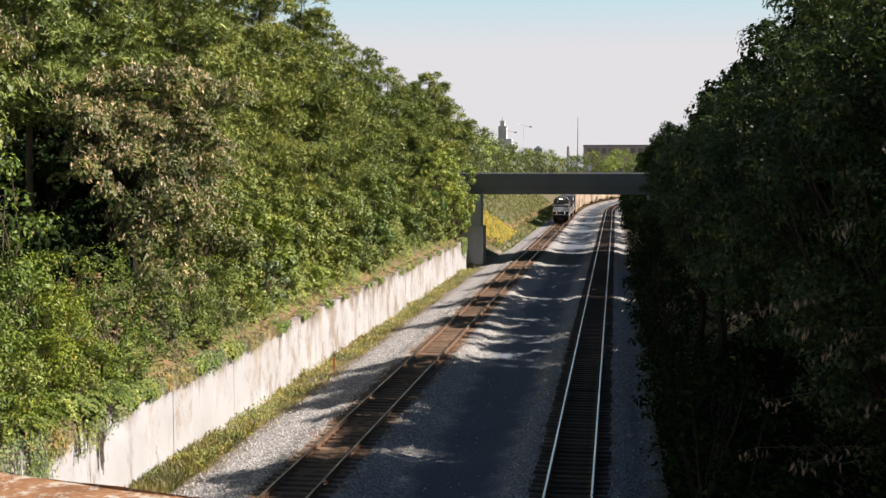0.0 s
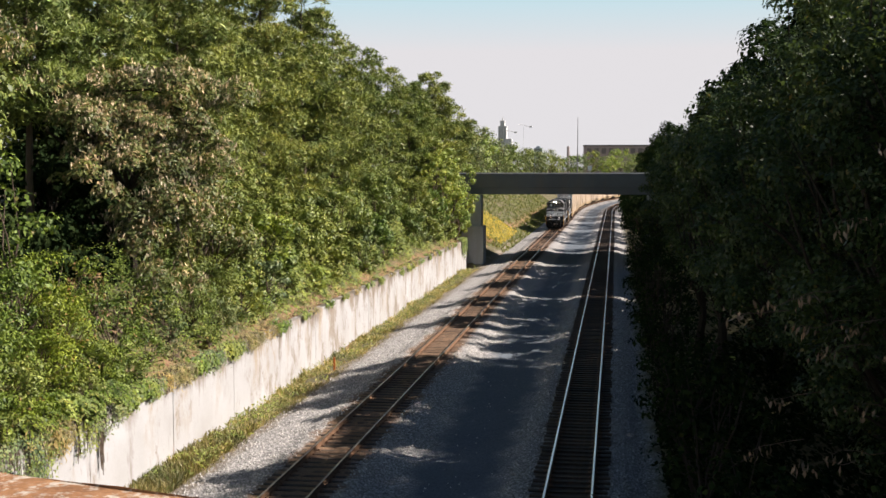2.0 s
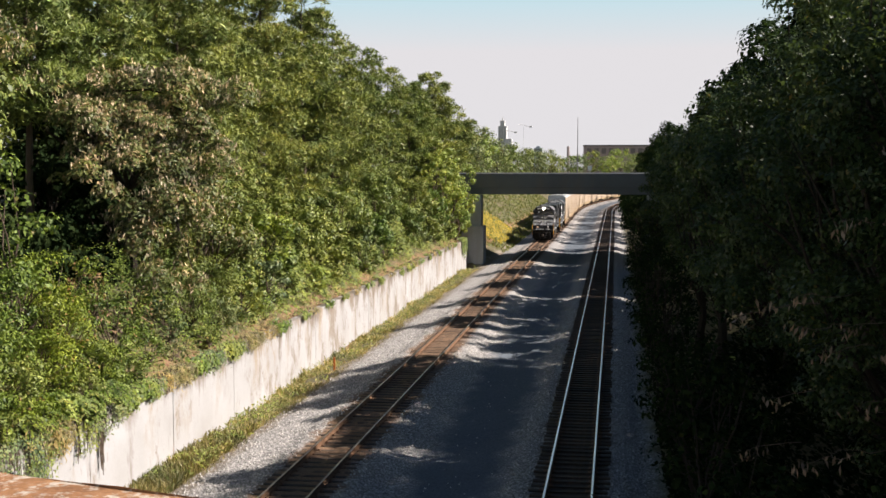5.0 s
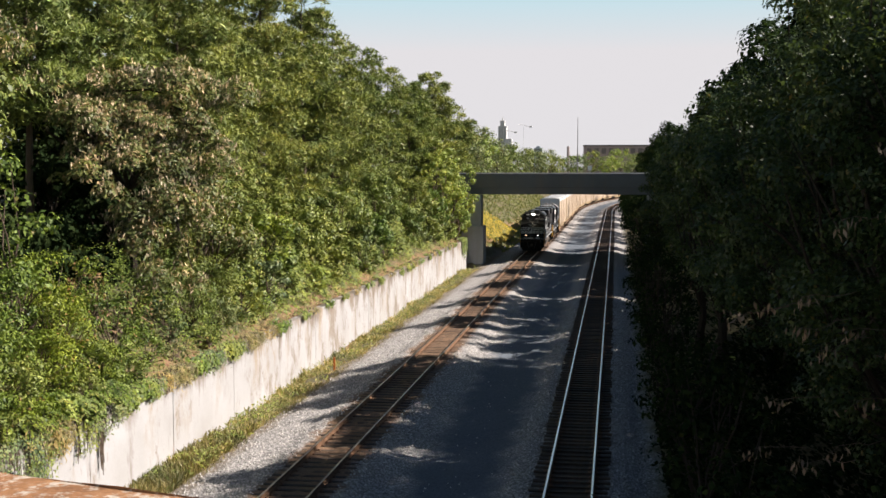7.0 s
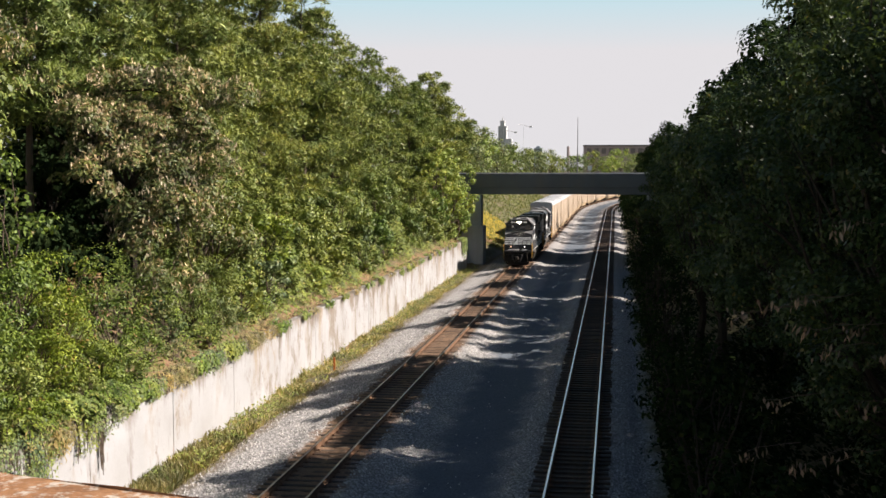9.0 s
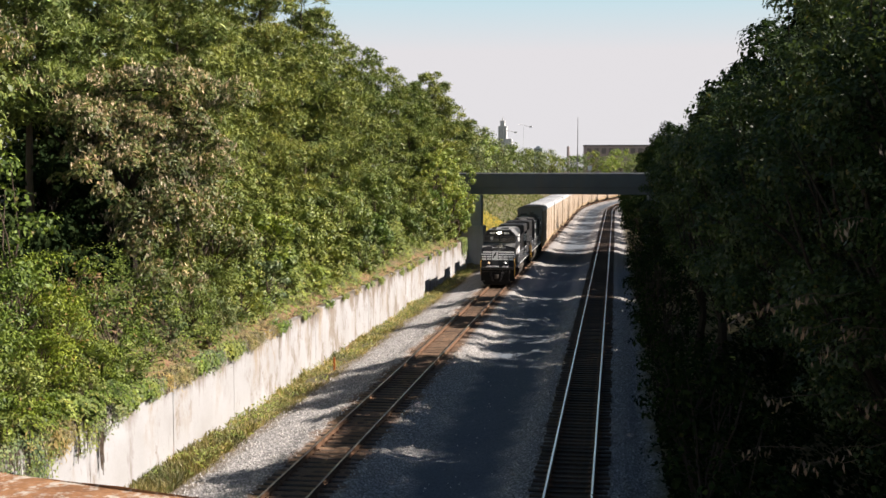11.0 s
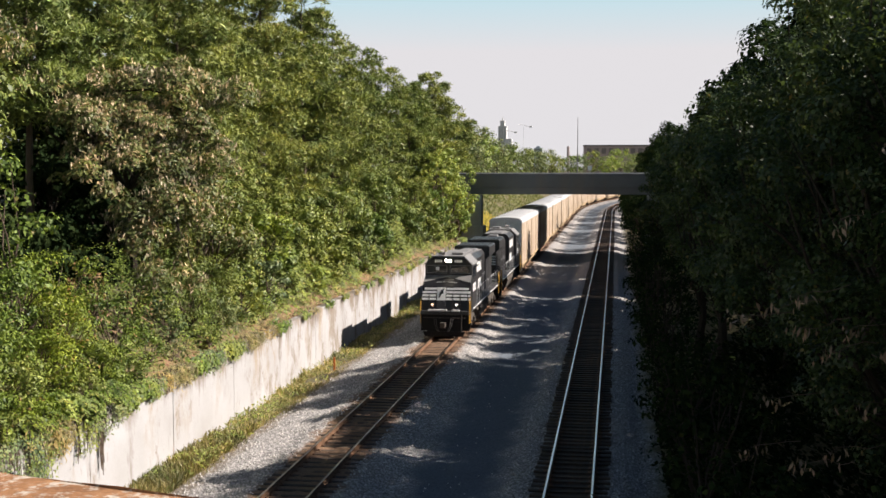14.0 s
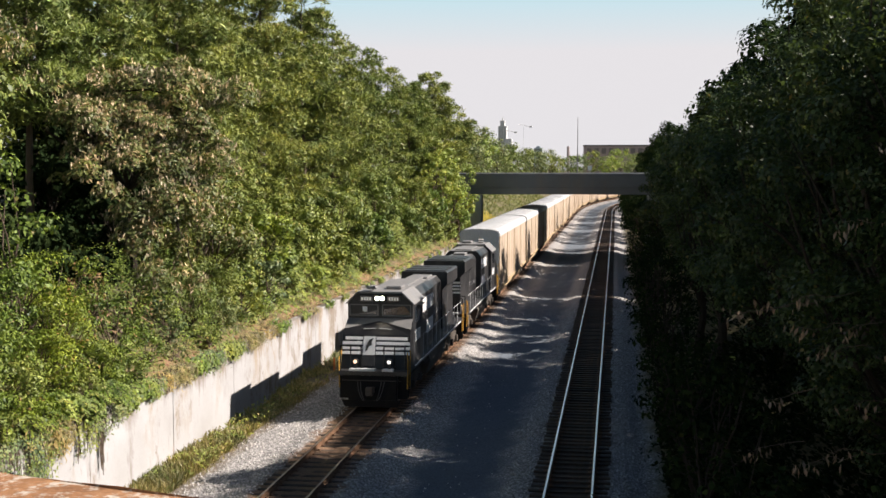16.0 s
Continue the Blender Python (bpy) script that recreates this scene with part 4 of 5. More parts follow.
    root.location = (x, y, z0 - 0.1)
    bm = bm_new()
    fork = Vector((rng.normal(0, 0.3), rng.normal(0, 0.3), h * max(low, 0.2)))
    crooked(bm, (0, 0, 0), fork, 0.06 + 0.016 * h, 0.045 + 0.01 * h, rng, 4, 0.06)
    mid = np.array([0, 0, h * (low + 1) / 2])
    half = h * (1 - low) / 2
    centres, radii = [], []
    for i in range(clumps):
        d = unit(rng.normal(size=3))
        rr = rng.uniform(0.45, 0.92) ** 0.6
        c = mid + d * rr * np.array([radius * stretch[0], radius * stretch[1], half * squash])
        r = rng.uniform(*lump) * radius
        c[2] = min(c[2], h - r * 0.8)
        centres.append(c)
        radii.append(r)
        if i % 2 == 0 and i < 90:
            j = Vector((0, 0, 0)).lerp(fork, rng.uniform(0.6, 1.0))
            crooked(bm, j, Vector(c), 0.02 + 0.005 * h, 0.012, rng, 3, 0.09)
    part("trunk", bm, SHADE_BARK if mat in (SHADE_DARK, GLOSSY) else BARK, root)
    c, n = clump_points(centres, radii, per, rng, flat)
    part("crown", leaf_mesh("crown", c, n + np.array([0, 0, 0.35]), leaf[0], leaf[1], mat, rng, droop), None, root)
    if pods:
        k = rng.random(len(c)) < pods
        k &= (n[:, 2] > -0.1)
        pc = c[k] + n[k] * 0.12
        pc = np.repeat(pc, 4, 0) + rng.normal(0, 0.13, (len(pc) * 4, 3))
        part("pod_foliage", leaf_mesh("pod_foliage", pc, rng.normal(size=pc.shape) * np.array([1, 1, 0.2]), 0.17, 0.055, PODS, rng, 2.5), None, root, "drooping pale brown seed pods")["kind"] = "stuff"
    return root


def bough_tree():
    """A spreading tree whose boughs carry drooping tiers of feathery leaves, hung with pods on top."""
    rng = np.random.default_rng(301)
    base = np.array([-20.8, 50.0, ground_at(-20.8, 50.0) - 0.1])
    root = tagged(new("podded_tree"), "spreading tree with drooping tiers hung with pale seed pods", "tree", "podded trees")
    root.location = base
    bm = bm_new()
    fork = np.array([-21.6, 50.6, 9.5])
    crooked(bm, (0, 0, 0), Vector(fork - base), 0.2, 0.13, rng, 5, 0.05)
    # bough: from, to, rise of the arch, tiers, radius of a tier
    boughs = [((-22.4, 50.4, 13.7), (-27.4, 49.4, 14.1), 0.3, 7, 0.85), ((-22.6, 50.2, 14.0), (-17.0, 50.6, 13.7), 1.0, 9, 0.85),
              ((-19.2, 50.2, 13.4), (-16.7, 49.4, 10.4), 0.6, 6, 0.85), ((-23.0, 47.8, 12.9), (-18.6, 47.2, 9.2), 0.7, 8, 0.95),
              ((-22.2, 46.8, 11.4), (-19.2, 46.4, 8.0), 0.4, 6, 0.8), ((-19.4, 48.4, 11.2), (-17.0, 48.0, 8.4), 0.4, 5, 0.8),
              ((-20.2, 47.0, 8.8), (-18.5, 46.4, 6.2), 0.3, 4, 0.75), ((-20.6, 50.4, 12.4), (-17.2, 50.0, 11.9), 0.5, 5, 0.7),
              ((-18.6, 48.6, 8.4), (-17.5, 48.0, 5.6), 0.2, 4, 0.65), ((-24.0, 49.6, 13.4), (-23.2, 48.4, 10.2), 0.1, 3, 0.45), ((-26.8, 49.2, 13.6), (-27.2, 48.4, 12.4), 0.1, 3, 0.7),
              ((-22.2, 49.6, 13.1), (-18.8, 49.0, 11.6), 0.6, 7, 0.9), ((-21.4, 49.0, 12.0), (-18.0, 48.4, 9.8), 0.5, 7, 0.9), ((-24.8, 49.4, 13.7), (-21.8, 49.0, 12.6), 0.5, 5, 0.75)]
    leaf_c, leaf_n, pod_c = [], [], []
    for a, b, arch, tiers, rad in boughs:
        a, b = np.array(a), np.array(b)
        crooked(bm, Vector(fork - base), Vector(a - base), 0.09, 0.05, rng, 3, 0.06)
        crooked(bm, Vector(a - base), Vector(b - base), 0.05, 0.015, rng, 5, 0.05)
        for s in np.linspace(0, 1, tiers):
            for k in range(2):
                c = a + (b - a) * s + np.array([rng.normal(0, 0.3), rng.normal(0, 0.5), 4 * arch * s * (1 - s) + rng.normal(0, 0.22)])
                r = rad * rng.uniform(0.65, 1.15)
                m = int(330 * r * r)
                # an umbrella: thick on top, thin and ragged at the rim
                rr = r * rng.random(m) ** 0.5
                an = rng.uniform(0, 2 * math.pi, m)
                z = 0.5 * r * (1 - (rr / r) ** 2) - 0.35 * r * (rr / r) ** 3 * rng.uniform(0.4, 1.6, m) - rng.random(m) ** 3 * 0.4 * r
                q = c + np.stack([rr * np.cos(an), rr * np.sin(an), z], 1)
                leaf_c.append(q)
                leaf_n.append(np.stack([np.cos(an) * rr / r, np.sin(an) * rr / r, 0.9 + 0 * an], 1))
                kk = rng.random(m) < 0.075
                pod_c.append(np.repeat(q[kk] + np.array([0, 0, 0.06]), 4, 0) + rng.normal(0, 0.07, (4 * kk.sum(), 3)))
    part("trunk", bm, SHADE_BARK, root)
    lc, ln = np.concatenate(leaf_c) - base, np.concatenate(leaf_n)
    part("crown", leaf_mesh("crown", lc, ln, 0.26, 0.085, SILVER, rng, 0.9), None, root)
    pc = np.concatenate(pod_c) - base
    part("pod_foliage", leaf_mesh("pod_foliage", pc, rng.normal(size=pc.shape) * np.array([1, 1, 0.2]), 0.23, 0.065, PODS, rng, 3.0), None, root, "drooping pale brown seed pods")["kind"] = "stuff"


def left_bank():
    pines = [(-22.6, 149, 23.2, 4.2), (-23.2, 134, 21.0, 4.0), (-23.5, 121, 21.4, 4.2), (-23.6, 109, 21.8, 4.2), (-24.0, 99, 22.6, 4.4), (-23.8, 89, 24.6, 4.8),
             (-24.5, 80, 25.0, 4.6), (-25.0, 71, 25.0, 4.6), (-24.5, 63, 24.0, 4.6), (-25.5, 56, 23.0, 4.4), (-26.0, 50, 22.5, 4.4), (-27.0, 44, 20.5, 4.0),
             (-30.0, 60, 24.0, 4.6), (-30.5, 74, 26.0, 4.8), (-30.0, 90, 25.0, 4.8), (-30.0, 106, 22.0, 4.4), (-30.5, 122, 21.5, 4.2), (-21.8, 164, 18.6, 3.8), (-33, 51, 22.0, 4.4), (-34.5, 68, 25.5, 5.2), (-34.5, 83, 26.5, 5.2), (-34.5, 98, 25.0, 5.2), (-34.5, 114, 22.5, 5.0), (-34.5, 131, 22.0, 5.0), (-29.5, 140, 22.5, 4.8), (-23.4, 142.5, 20.5, 3.8)]
    for i, (x, y, top, r) in enumerate(pines):
        pine(x, y, top, r, 100 + i, low=0.42 if y < 58 and x > -29 else 0.12, dens=0.2 if x < -29 else 0.8 if y > 130 else 0.5 if y > 95 else 0.85, tuft=(0.40, 0.034) if y > 95 else (0.34, 0.027))
    # broad-leaved trees and tall shrubs between the pines and the wall
    low = [(-32.0, 138.0, 17.0, 4.5, BROAD), (-18.9, 127.6, 13.6, 2.7, YELLOWING), (-17.75, 131.6, 13.6, 2.5, YELLOWING), (-18.0, 129.0, 8.6, 2.2, YELLOWING), (-17.9, 133.4, 9.5, 2.3, YELLOWING), (-20.4, 132.0, 15.5, 2.8, BROAD), (-19.6, 123, 9.0, 2.6, KUDZU), (-22.5, 133.5, 13.0, 3.4, BROAD), (-18.1, 132.2, 7.0, 1.7, KUDZU), (-18.3, 125.5, 6.4, 1.6, BROAD), (-19.6, 121, 8.2, 2.4, BROAD), (-20.4, 114, 10.0, 2.8, BROAD), (-19.8, 106, 8.0, 2.6, BROAD), (-20.8, 99, 10.5, 3.0, BROAD), (-19.8, 92, 7.6, 2.6, KUDZU),
           (-20.5, 85, 9.2, 3.0, BROAD), (-20.0, 78, 7.4, 2.8, BROAD), (-21.0, 71, 10.0, 3.2, BROAD), (-20.2, 65, 8.2, 2.8, KUDZU), (-21.5, 60, 9.5, 3.0, BROAD)]
    for i, (x, y, top, r, mat) in enumerate(low):
        broad_tree("shrub_tree", x, y, top, r, 200 + i, mat, "leafy green shrub tree above the retaining wall" if mat == BROAD else "leafy shrub tree with yellowing leaves beside the bridge" if mat == YELLOWING else "yellow-green leafy shrub tree above the retaining wall",
                   (0.24, 0.15), 0.04, 70, 360, "shrub trees on the bank", 0.5, lump=(0.12, 0.23))
    # low bushes along the wall's top
    bush_rng = random.Random(33)
    y, i = 57.0, 0
    while y < 128:
        mat = (BROAD, MUTED, BROAD, YELLOWING, BROAD, KUDZU)[i % 6]
        broad_tree("wall_bush", -18.75 + bush_rng.uniform(-0.35, 0.3), y, 3.6 + bush_rng.uniform(0.3, 2.6), bush_rng.uniform(1.1, 1.6), 340 + i, mat, "green leafy bush leaning over the wall's edge" if mat != YELLOWING else "yellow-green bush leaning over the wall's edge",
                   (0.2, 0.13), 0.02, 34, 330, "bushes along the wall", 0.6, lump=(0.15, 0.3))
        y += bush_rng.uniform(3.2, 6.5)
        i += 1
    # grey-green trees hung with pods
    bough_tree()
    broad_tree("podded_tree", -21.6, 37.6, 16.0, 2.2, 302, SILVER, "grey-green tree hung with pale seed pods", (0.22, 0.10), 0.8, 40, 220, "podded trees", 1.6, 0.085, flat=0.5)
    broad_tree("shrub_tree", -20.6, 58.5, 10.2, 2.6, 303, SILVER, "grey-green leafy shrub tree with few pods", (0.22, 0.11), 0.15, 40, 150, "shrub trees on the bank", 1.0, 0.02)
    # trees added to fill the hollow, its shade put into their leaf colour
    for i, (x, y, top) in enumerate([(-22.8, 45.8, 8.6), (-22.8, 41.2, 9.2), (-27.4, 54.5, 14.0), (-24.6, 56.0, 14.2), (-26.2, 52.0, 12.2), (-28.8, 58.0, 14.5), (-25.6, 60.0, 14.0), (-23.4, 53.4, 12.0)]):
        broad_tree("shade_tree", x, y, top, 2.3, 310 + i, SHADE_DARK, "shade-coloured filler tree in the gap between podded trees", (0.3, 0.2), 0.05, 50, 190, "dark trees in the gap", 0.6)
    broad_tree("shrub_tree", -19.9, 36.4, 11.4, 1.7, 320, KUDZU, "tall vine-covered shrub tree with bright leaves", (0.2, 0.13), 0.05, 34, 150, "shrub trees on the bank", 0.7)
    # bushes that climb the bank over the near wall
    near_bush = [(-17.75, 29.4, 3.9, 1.0, KUDZU), (-17.7, 31.6, 3.7, 0.9, BROAD), (-17.8, 33.4, 4.0, 1.1, SUNNY), (-17.65, 35.2, 3.6, 0.9, KUDZU), (-17.8, 37.2, 3.9, 1.0, BROAD), (-17.75, 39.2, 3.6, 0.9, KUDZU), (-17.9, 41.4, 3.7, 0.9, BROAD), (-18.0, 46.2, 3.5, 0.7, MUTED), (-18.1, 50.4, 3.7, 0.8, BROAD),
                 (-18.5, 30.5, 5.0, 1.5, KUDZU), (-19.7, 32.6, 7.4, 1.9, KUDZU), (-18.6, 33.6, 4.9, 1.4, BROAD), (-20.4, 35.2, 8.4, 1.9, KUDZU), (-18.7, 36.4, 5.4, 1.4, SUNNY), (-19.4, 38.2, 6.9, 1.7, SUNNY),
                 (-18.5, 39.6, 4.6, 1.2, KUDZU), (-20.3, 40.4, 8.0, 1.7, SUNNY), (-19.0, 42.6, 6.0, 1.5, KUDZU), (-18.4, 44.0, 4.4, 1.0, KUDZU), (-19.6, 45.4, 7.0, 1.5, KUDZU), (-18.9, 47.4, 5.4, 1.2, MUTED),
                 (-19.9, 48.8, 7.6, 1.6, MUTED), (-19.1, 51.2, 6.2, 1.5, BROAD), (-18.6, 53.6, 4.7, 1.1, MUTED), (-19.5, 55.4, 6.6, 1.5, BROAD)]
    for i, (x, y, top, r, mat) in enumerate(near_bush):
        broad_tree("bank_bush", x, y, top, r, 1400 + i, mat, "bright green vine-covered bush on the bank" if mat == KUDZU else "sunlit yellow-green vine-covered bush on the bank" if mat == SUNNY else "grey-green feathery bush on the bank" if mat == MUTED else "dark green leafy bush on the bank",
                   (0.125, 0.066), 0.03, 28 if 42 < y < 49 else 44, 640, "bushes on the near bank", 0.6, lump=(0.16, 0.27) if 42 < y < 49 else (0.2, 0.36))
    broad_tree("bank_bush", -19.75, 42.3, 7.3, 0.75, 1430, RUSSET, "small bush with pale russet leaves on the bank", (0.15, 0.09), 0.5, 14, 110, "bushes on the near bank", 0.8, lump=(0.25, 0.4))
    broad_tree("leafy_tree", -24.0, 36.5, 17.5, 4.0, 304, BROAD, "tall green leafy tree behind podded trees", (0.28, 0.17), 0.15, 56, 110, "", 0.5)


left_bank()


def fbm(x, y, f, seed):
    return np.array([noise.fractal(Vector((a * f + seed, b * f, seed * 0.37)), 1.0, 2.0, 3) for a, b in zip(x, y)])


def cover(name, label, x0, x1, y0, y1, count, hgt, mat, leaf, seed, ragged=0.25, droop=0.6, skirt=None):
    """A ragged blanket of leaves over the ground; hgt(x, y, noise) is its height."""
    rng = np.random.default_rng(seed)
    x = rng.uniform(x0, x1, count)
    y = y0 + (y1 - y0) * rng.random(count) ** 1.25
    nz = fbm(x, y, 0.42, seed * 1.7)
    g = np.array([ground_at(a, b) for a, b in zip(x, y)])
    top = hgt(x, y, nz)
    keep = top > 0.05
    x, y, nz, g, top = x[keep], y[keep], nz[keep], g[keep], top[keep]
    z = g + top * rng.uniform(0.35, 1.0, len(x)) ** 0.5 + rng.normal(0, ragged, len(x)) * 0.4
    c = np.stack([x, y, np.maximum(z, g + 0.05)], 1)
    nrm = np.stack([0.5 + 0 * x, -0.25 + 0 * x, 1.0 + 0 * x], 1)
    ob = new(name, leaf_mesh(name, c, nrm, leaf[0], leaf[1], mat, rng, droop))
    return tagged(ob, label, "undergrowth", kind="stuff")


cover("vine_undergrowth", "bright green vines and weeds covering the bank above the wall", -27, -17.3, 29, 62, 50000,
      lambda x, y, n: np.clip((-17.5 - x + 0.9 * n) * 1.1, 0, 1.6) * np.maximum(0.8 + 1.9 * n, 0.4) + np.clip((48 - y) / 12, 0, 1) * np.clip(-18.2 - x, 0, 1.4) * (0.8 + 2.0 * n), KUDZU, (0.11, 0.07), 11)
cover("bank_undergrowth", "mixed green weeds and brush along the top of the bank", -26, -17.5, 58, 131, 60000,
      lambda x, y, n: np.clip((-17.75 - x + 1.1 * n) * 1.1, 0, 1.9) * (1.15 + 1.4 * n), BROAD, (0.24, 0.15), 12)
cover("dry_brush", "dry brown leaf litter and twigs along the wall top", -19.4, -17.35, 29, 131, 9000,
      lambda x, y, n: 0.16 + 0.35 * np.clip(n, 0, 1), STRAW, (0.28, 0.05), 13)


cover("withered_vines", "withered reddish brown vine leaves over the bank's brush", -21.0, -18.2, 37.0, 52.0, 500,
      lambda x, y, n: 2.4 * np.clip(n * 2.6 - 0.35, 0, 1), RUSSET, (0.17, 0.09), 17)


def blades(name, label, xs, ys, zs, hgt, mat, seed, width=0.02):
    """Grass: tufts of upright blades."""
    rng = np.random.default_rng(seed)
    n = len(xs)
    c = np.stack([xs, ys, zs], 1)
    d = unit(np.stack([rng.normal(0, 0.35, n), rng.normal(0, 0.35, n), np.ones(n)], 1))
    s = unit(np.cross(d, rng.normal(size=(n, 3)))) * width * rng.uniform(0.7, 1.4, (n, 1))
    ln = (hgt * rng.uniform(0.5, 1.3, n))[:, None]
    tip = c + d * ln + np.stack([rng.normal(0, 0.12, n), rng.normal(0, 0.12, n), 0 * xs], 1) * ln
    v = np.stack([c - s, c + s, c + d * ln * 0.6 + s * 0.7, tip], 1).reshape(-1, 3)
    ob = new(name, arrays_mesh(name, v, np.arange(4 * n).reshape(-1, 4), mat))
    return tagged(ob, label, "grass", kind="stuff")


def ditch_grass():
    rng = np.random.default_rng(21)

    def strip(n, x0, x1, y0, y1, thr, seed):
        x = rng.uniform(x0, x1, n)
        y = y0 + (y1 - y0) * rng.random(n) ** 1.6
        k = fbm(x, y, 0.55, seed) + 0.25 * rng.normal(size=n) > thr
        x, y = x[k], y[k]
        return x, y, np.array([ground_at(a, b) for a, b in zip(x, y)])
    x, y, z = strip(60000, -16.85, -15.05, 28, 131, 0.04, 2.0)
    k = (y > 47) | (rng.random(len(y)) < 0.4)
    x, y, z = x[k], y[k], z[k]
    blades("ditch_grass", "green and yellowing grass in the ditch below the wall", x, y, z, (0.2 + 0.14 * np.clip((-15.2 - x), 0, 1)) * (0.75 + 1.6 * np.clip(fbm(x, y, 0.9, 6.0), 0, 1)), GRASS, 22, 0.007)
    x, y, z = strip(20000, -16.85, -15.0, 28, 48, -0.2, 5.0)
    blades("dry_grass", "tall straw-coloured dry grass against the wall", x, y, z, 0.46 + 0 * x, STRAW, 23, 0.008)
    x, y, z = strip(16000, -15.6, -14.6, 28, 131, 0.02, 7.0)
    blades("straw_fringe", "sparse dry straw between the ditch grass and the ballast", x, y, z, 0.2 + 0 * x, STRAW, 25, 0.006)
    # leafy weeds
    x, y, z = strip(5000, -16.7, -14.8, 40, 131, 0.12, 9.0)
    c = np.stack([x, y, z + 0.1 + 0.45 * rng.random(len(x))], 1)
    tagged(new("ditch_weeds", leaf_mesh("ditch_weeds", c, np.tile([0.3, -0.3, 1.0], (len(c), 1)), 0.14, 0.08, BROAD, rng, 0.4)), "low leafy weeds in the ditch below the wall", "weeds", kind="stuff")
    # the slope behind the bridge: long grass and goldenrod
    n = 30000
    x = rng.uniform(-40, -14.2, n)
    y = rng.uniform(157, 330, n)
    z = np.array([ground_at(a, b) for a, b in zip(x, y)])
    blades("slope_grass", "long yellow-green grass on the slope behind the bridge", x, y, z, 0.4 + 0 * x, SLOPE, 24, 0.07)
    n = 9000
    x = rng.uniform(-22, -15.2, n)
    y = rng.uniform(160, 194, n)
    k = fbm(x, y, 0.16, 3.3) + 0.2 * rng.normal(size=n) > 0.08 + 0.02 * (y - 176)
    x, y = x[k], y[k]
    z = np.array([ground_at(a, b) for a, b in zip(x, y)])
    c = np.stack([x, y, z + 0.75 + 0.5 * rng.random(len(x))], 1)
    tagged(new("goldenrod", leaf_mesh("goldenrod", c, np.tile([0.4, -0.4, 1.0], (len(c), 1)), 0.26, 0.16, FLOWER, rng, 0.0)), "yellow flowering goldenrod on the grassy slope", "flowers", kind="stuff")


ditch_grass()


def hanging_vine(y, width, drop, n, mat, seed, label, leaf=(0.17, 0.11)):
    """Stems and leaves that hang over the wall's edge."""
    rng = np.random.default_rng(seed)
    root = tagged(new("hanging_vine"), label, "vine", "vines over the wall")
    root.location = (WALL_X, y, 2.5)
    bm = bm_new()
    cs = []
    for i in range(n):
        yy = rng.uniform(-width / 2, width / 2)
        ln = drop * rng.uniform(0.4, 1.0) * (1 - 0.7 * abs(yy) / width)
        p = [Vector((-0.5, yy, 0.15)), Vector((0.06, yy + rng.normal(0, 0.05), 0.1)), Vector((0.12, yy + rng.normal(0, 0.1), -ln * 0.5)), Vector((0.1, yy + rng.normal(0, 0.15), -ln))]
        for a, b in zip(p, p[1:]):
            rod(bm, a, b, 0.014, 0.008, n=4)
            for s in np.linspace(0, 1, 12):
                q = a.lerp(b, s)
                cs.append((q.x + 0.06 + rng.normal(0, 0.07), q.y + rng.normal(0, 0.12), q.z + rng.normal(0, 0.08)))
    part("stem", bm, BARK, root)["kind"] = "stuff"
    cs = np.array(cs)
    cs[:, 0] = np.maximum(cs[:, 0], np.where(cs[:, 2] < 0.05, 0.06, -1.0))
    part("leaves", leaf_mesh("leaves", cs, np.tile([1.0, -0.2, 0.4], (len(cs), 1)), leaf[0], leaf[1], mat, rng, 1.2), None, root)
    return root


hanging_vine(31.3, 2.6, 2.9, 34, MUTED, 51, "grey-green vine hanging over the white wall", (0.10, 0.06))
hanging_vine(35.6, 1.4, 1.6, 16, BROAD, 52, "dark green vine hanging over the white wall", (0.10, 0.06))
hanging_vine(37.2, 1.4, 1.2, 9, MUTED, 53, "thin grey-green vine hanging over the white wall", (0.10, 0.06))
hanging_vine(40.0, 2.8, 0.6, 16, KUDZU, 54, "short leafy vine over the wall's edge")
hanging_vine(43.4, 1.6, 0.75, 9, STRAW, 55, "dry straw-coloured vine over the wall's edge", (0.24, 0.03))
hanging_vine(46.6, 1.6, 0.5, 10, KUDZU, 56, "short leafy vine over the wall's edge")


def hanging_roots(y, n, drop, seed):
    """A bundle of bare brown stems that hang over the wall's edge."""
    rng = random.Random(seed)
    root = tagged(new("hanging_roots"), "bundle of bare brown stems hanging over the white wall", "roots", "bare stems over the wall")
    root.location = (WALL_X, y, 2.5)
    for i in range(n):
        bm = bm_new()
        yy = rng.uniform(-0.16, 0.16)
        ln = drop * rng.uniform(0.6, 1.0)
        p = [Vector((-0.5, yy * 2.0, 0.2)), Vector((0.08, yy * 1.4, 0.16))]
        p += [Vector((0.1 + rng.uniform(0, 0.06), yy + rng.gauss(0, 0.04), -ln * k / 4)) for k in (1, 2, 3, 4)]
        for k, (a, b) in enumerate(zip(p, p[1:])):
            rod(bm, a, b, 0.036 - 0.005 * k, 0.031 - 0.005 * k, n=5)
        part("stem", bm, BARK, root)
    return root


def feathery_branch(y, n, reach, seed, mat, label):
    """Arching fronds with narrow leaflets that lean out over the wall."""
    rng = np.random.default_rng(seed)
    root = tagged(new("feathery_branch"), label, "branch", "leaning branches over the wall")
    root.location = (WALL_X - 0.7, y, 2.6)
    bm = bm_new()
    cs = []
    for i in range(n):
        ang = rng.uniform(-1.25, 1.25)
        far = reach * rng.uniform(0.55, 1.0)
        rise = rng.uniform(0.35, 0.95)
        q = [Vector((0.0, rng.normal(0, 0.3), 0.0))]
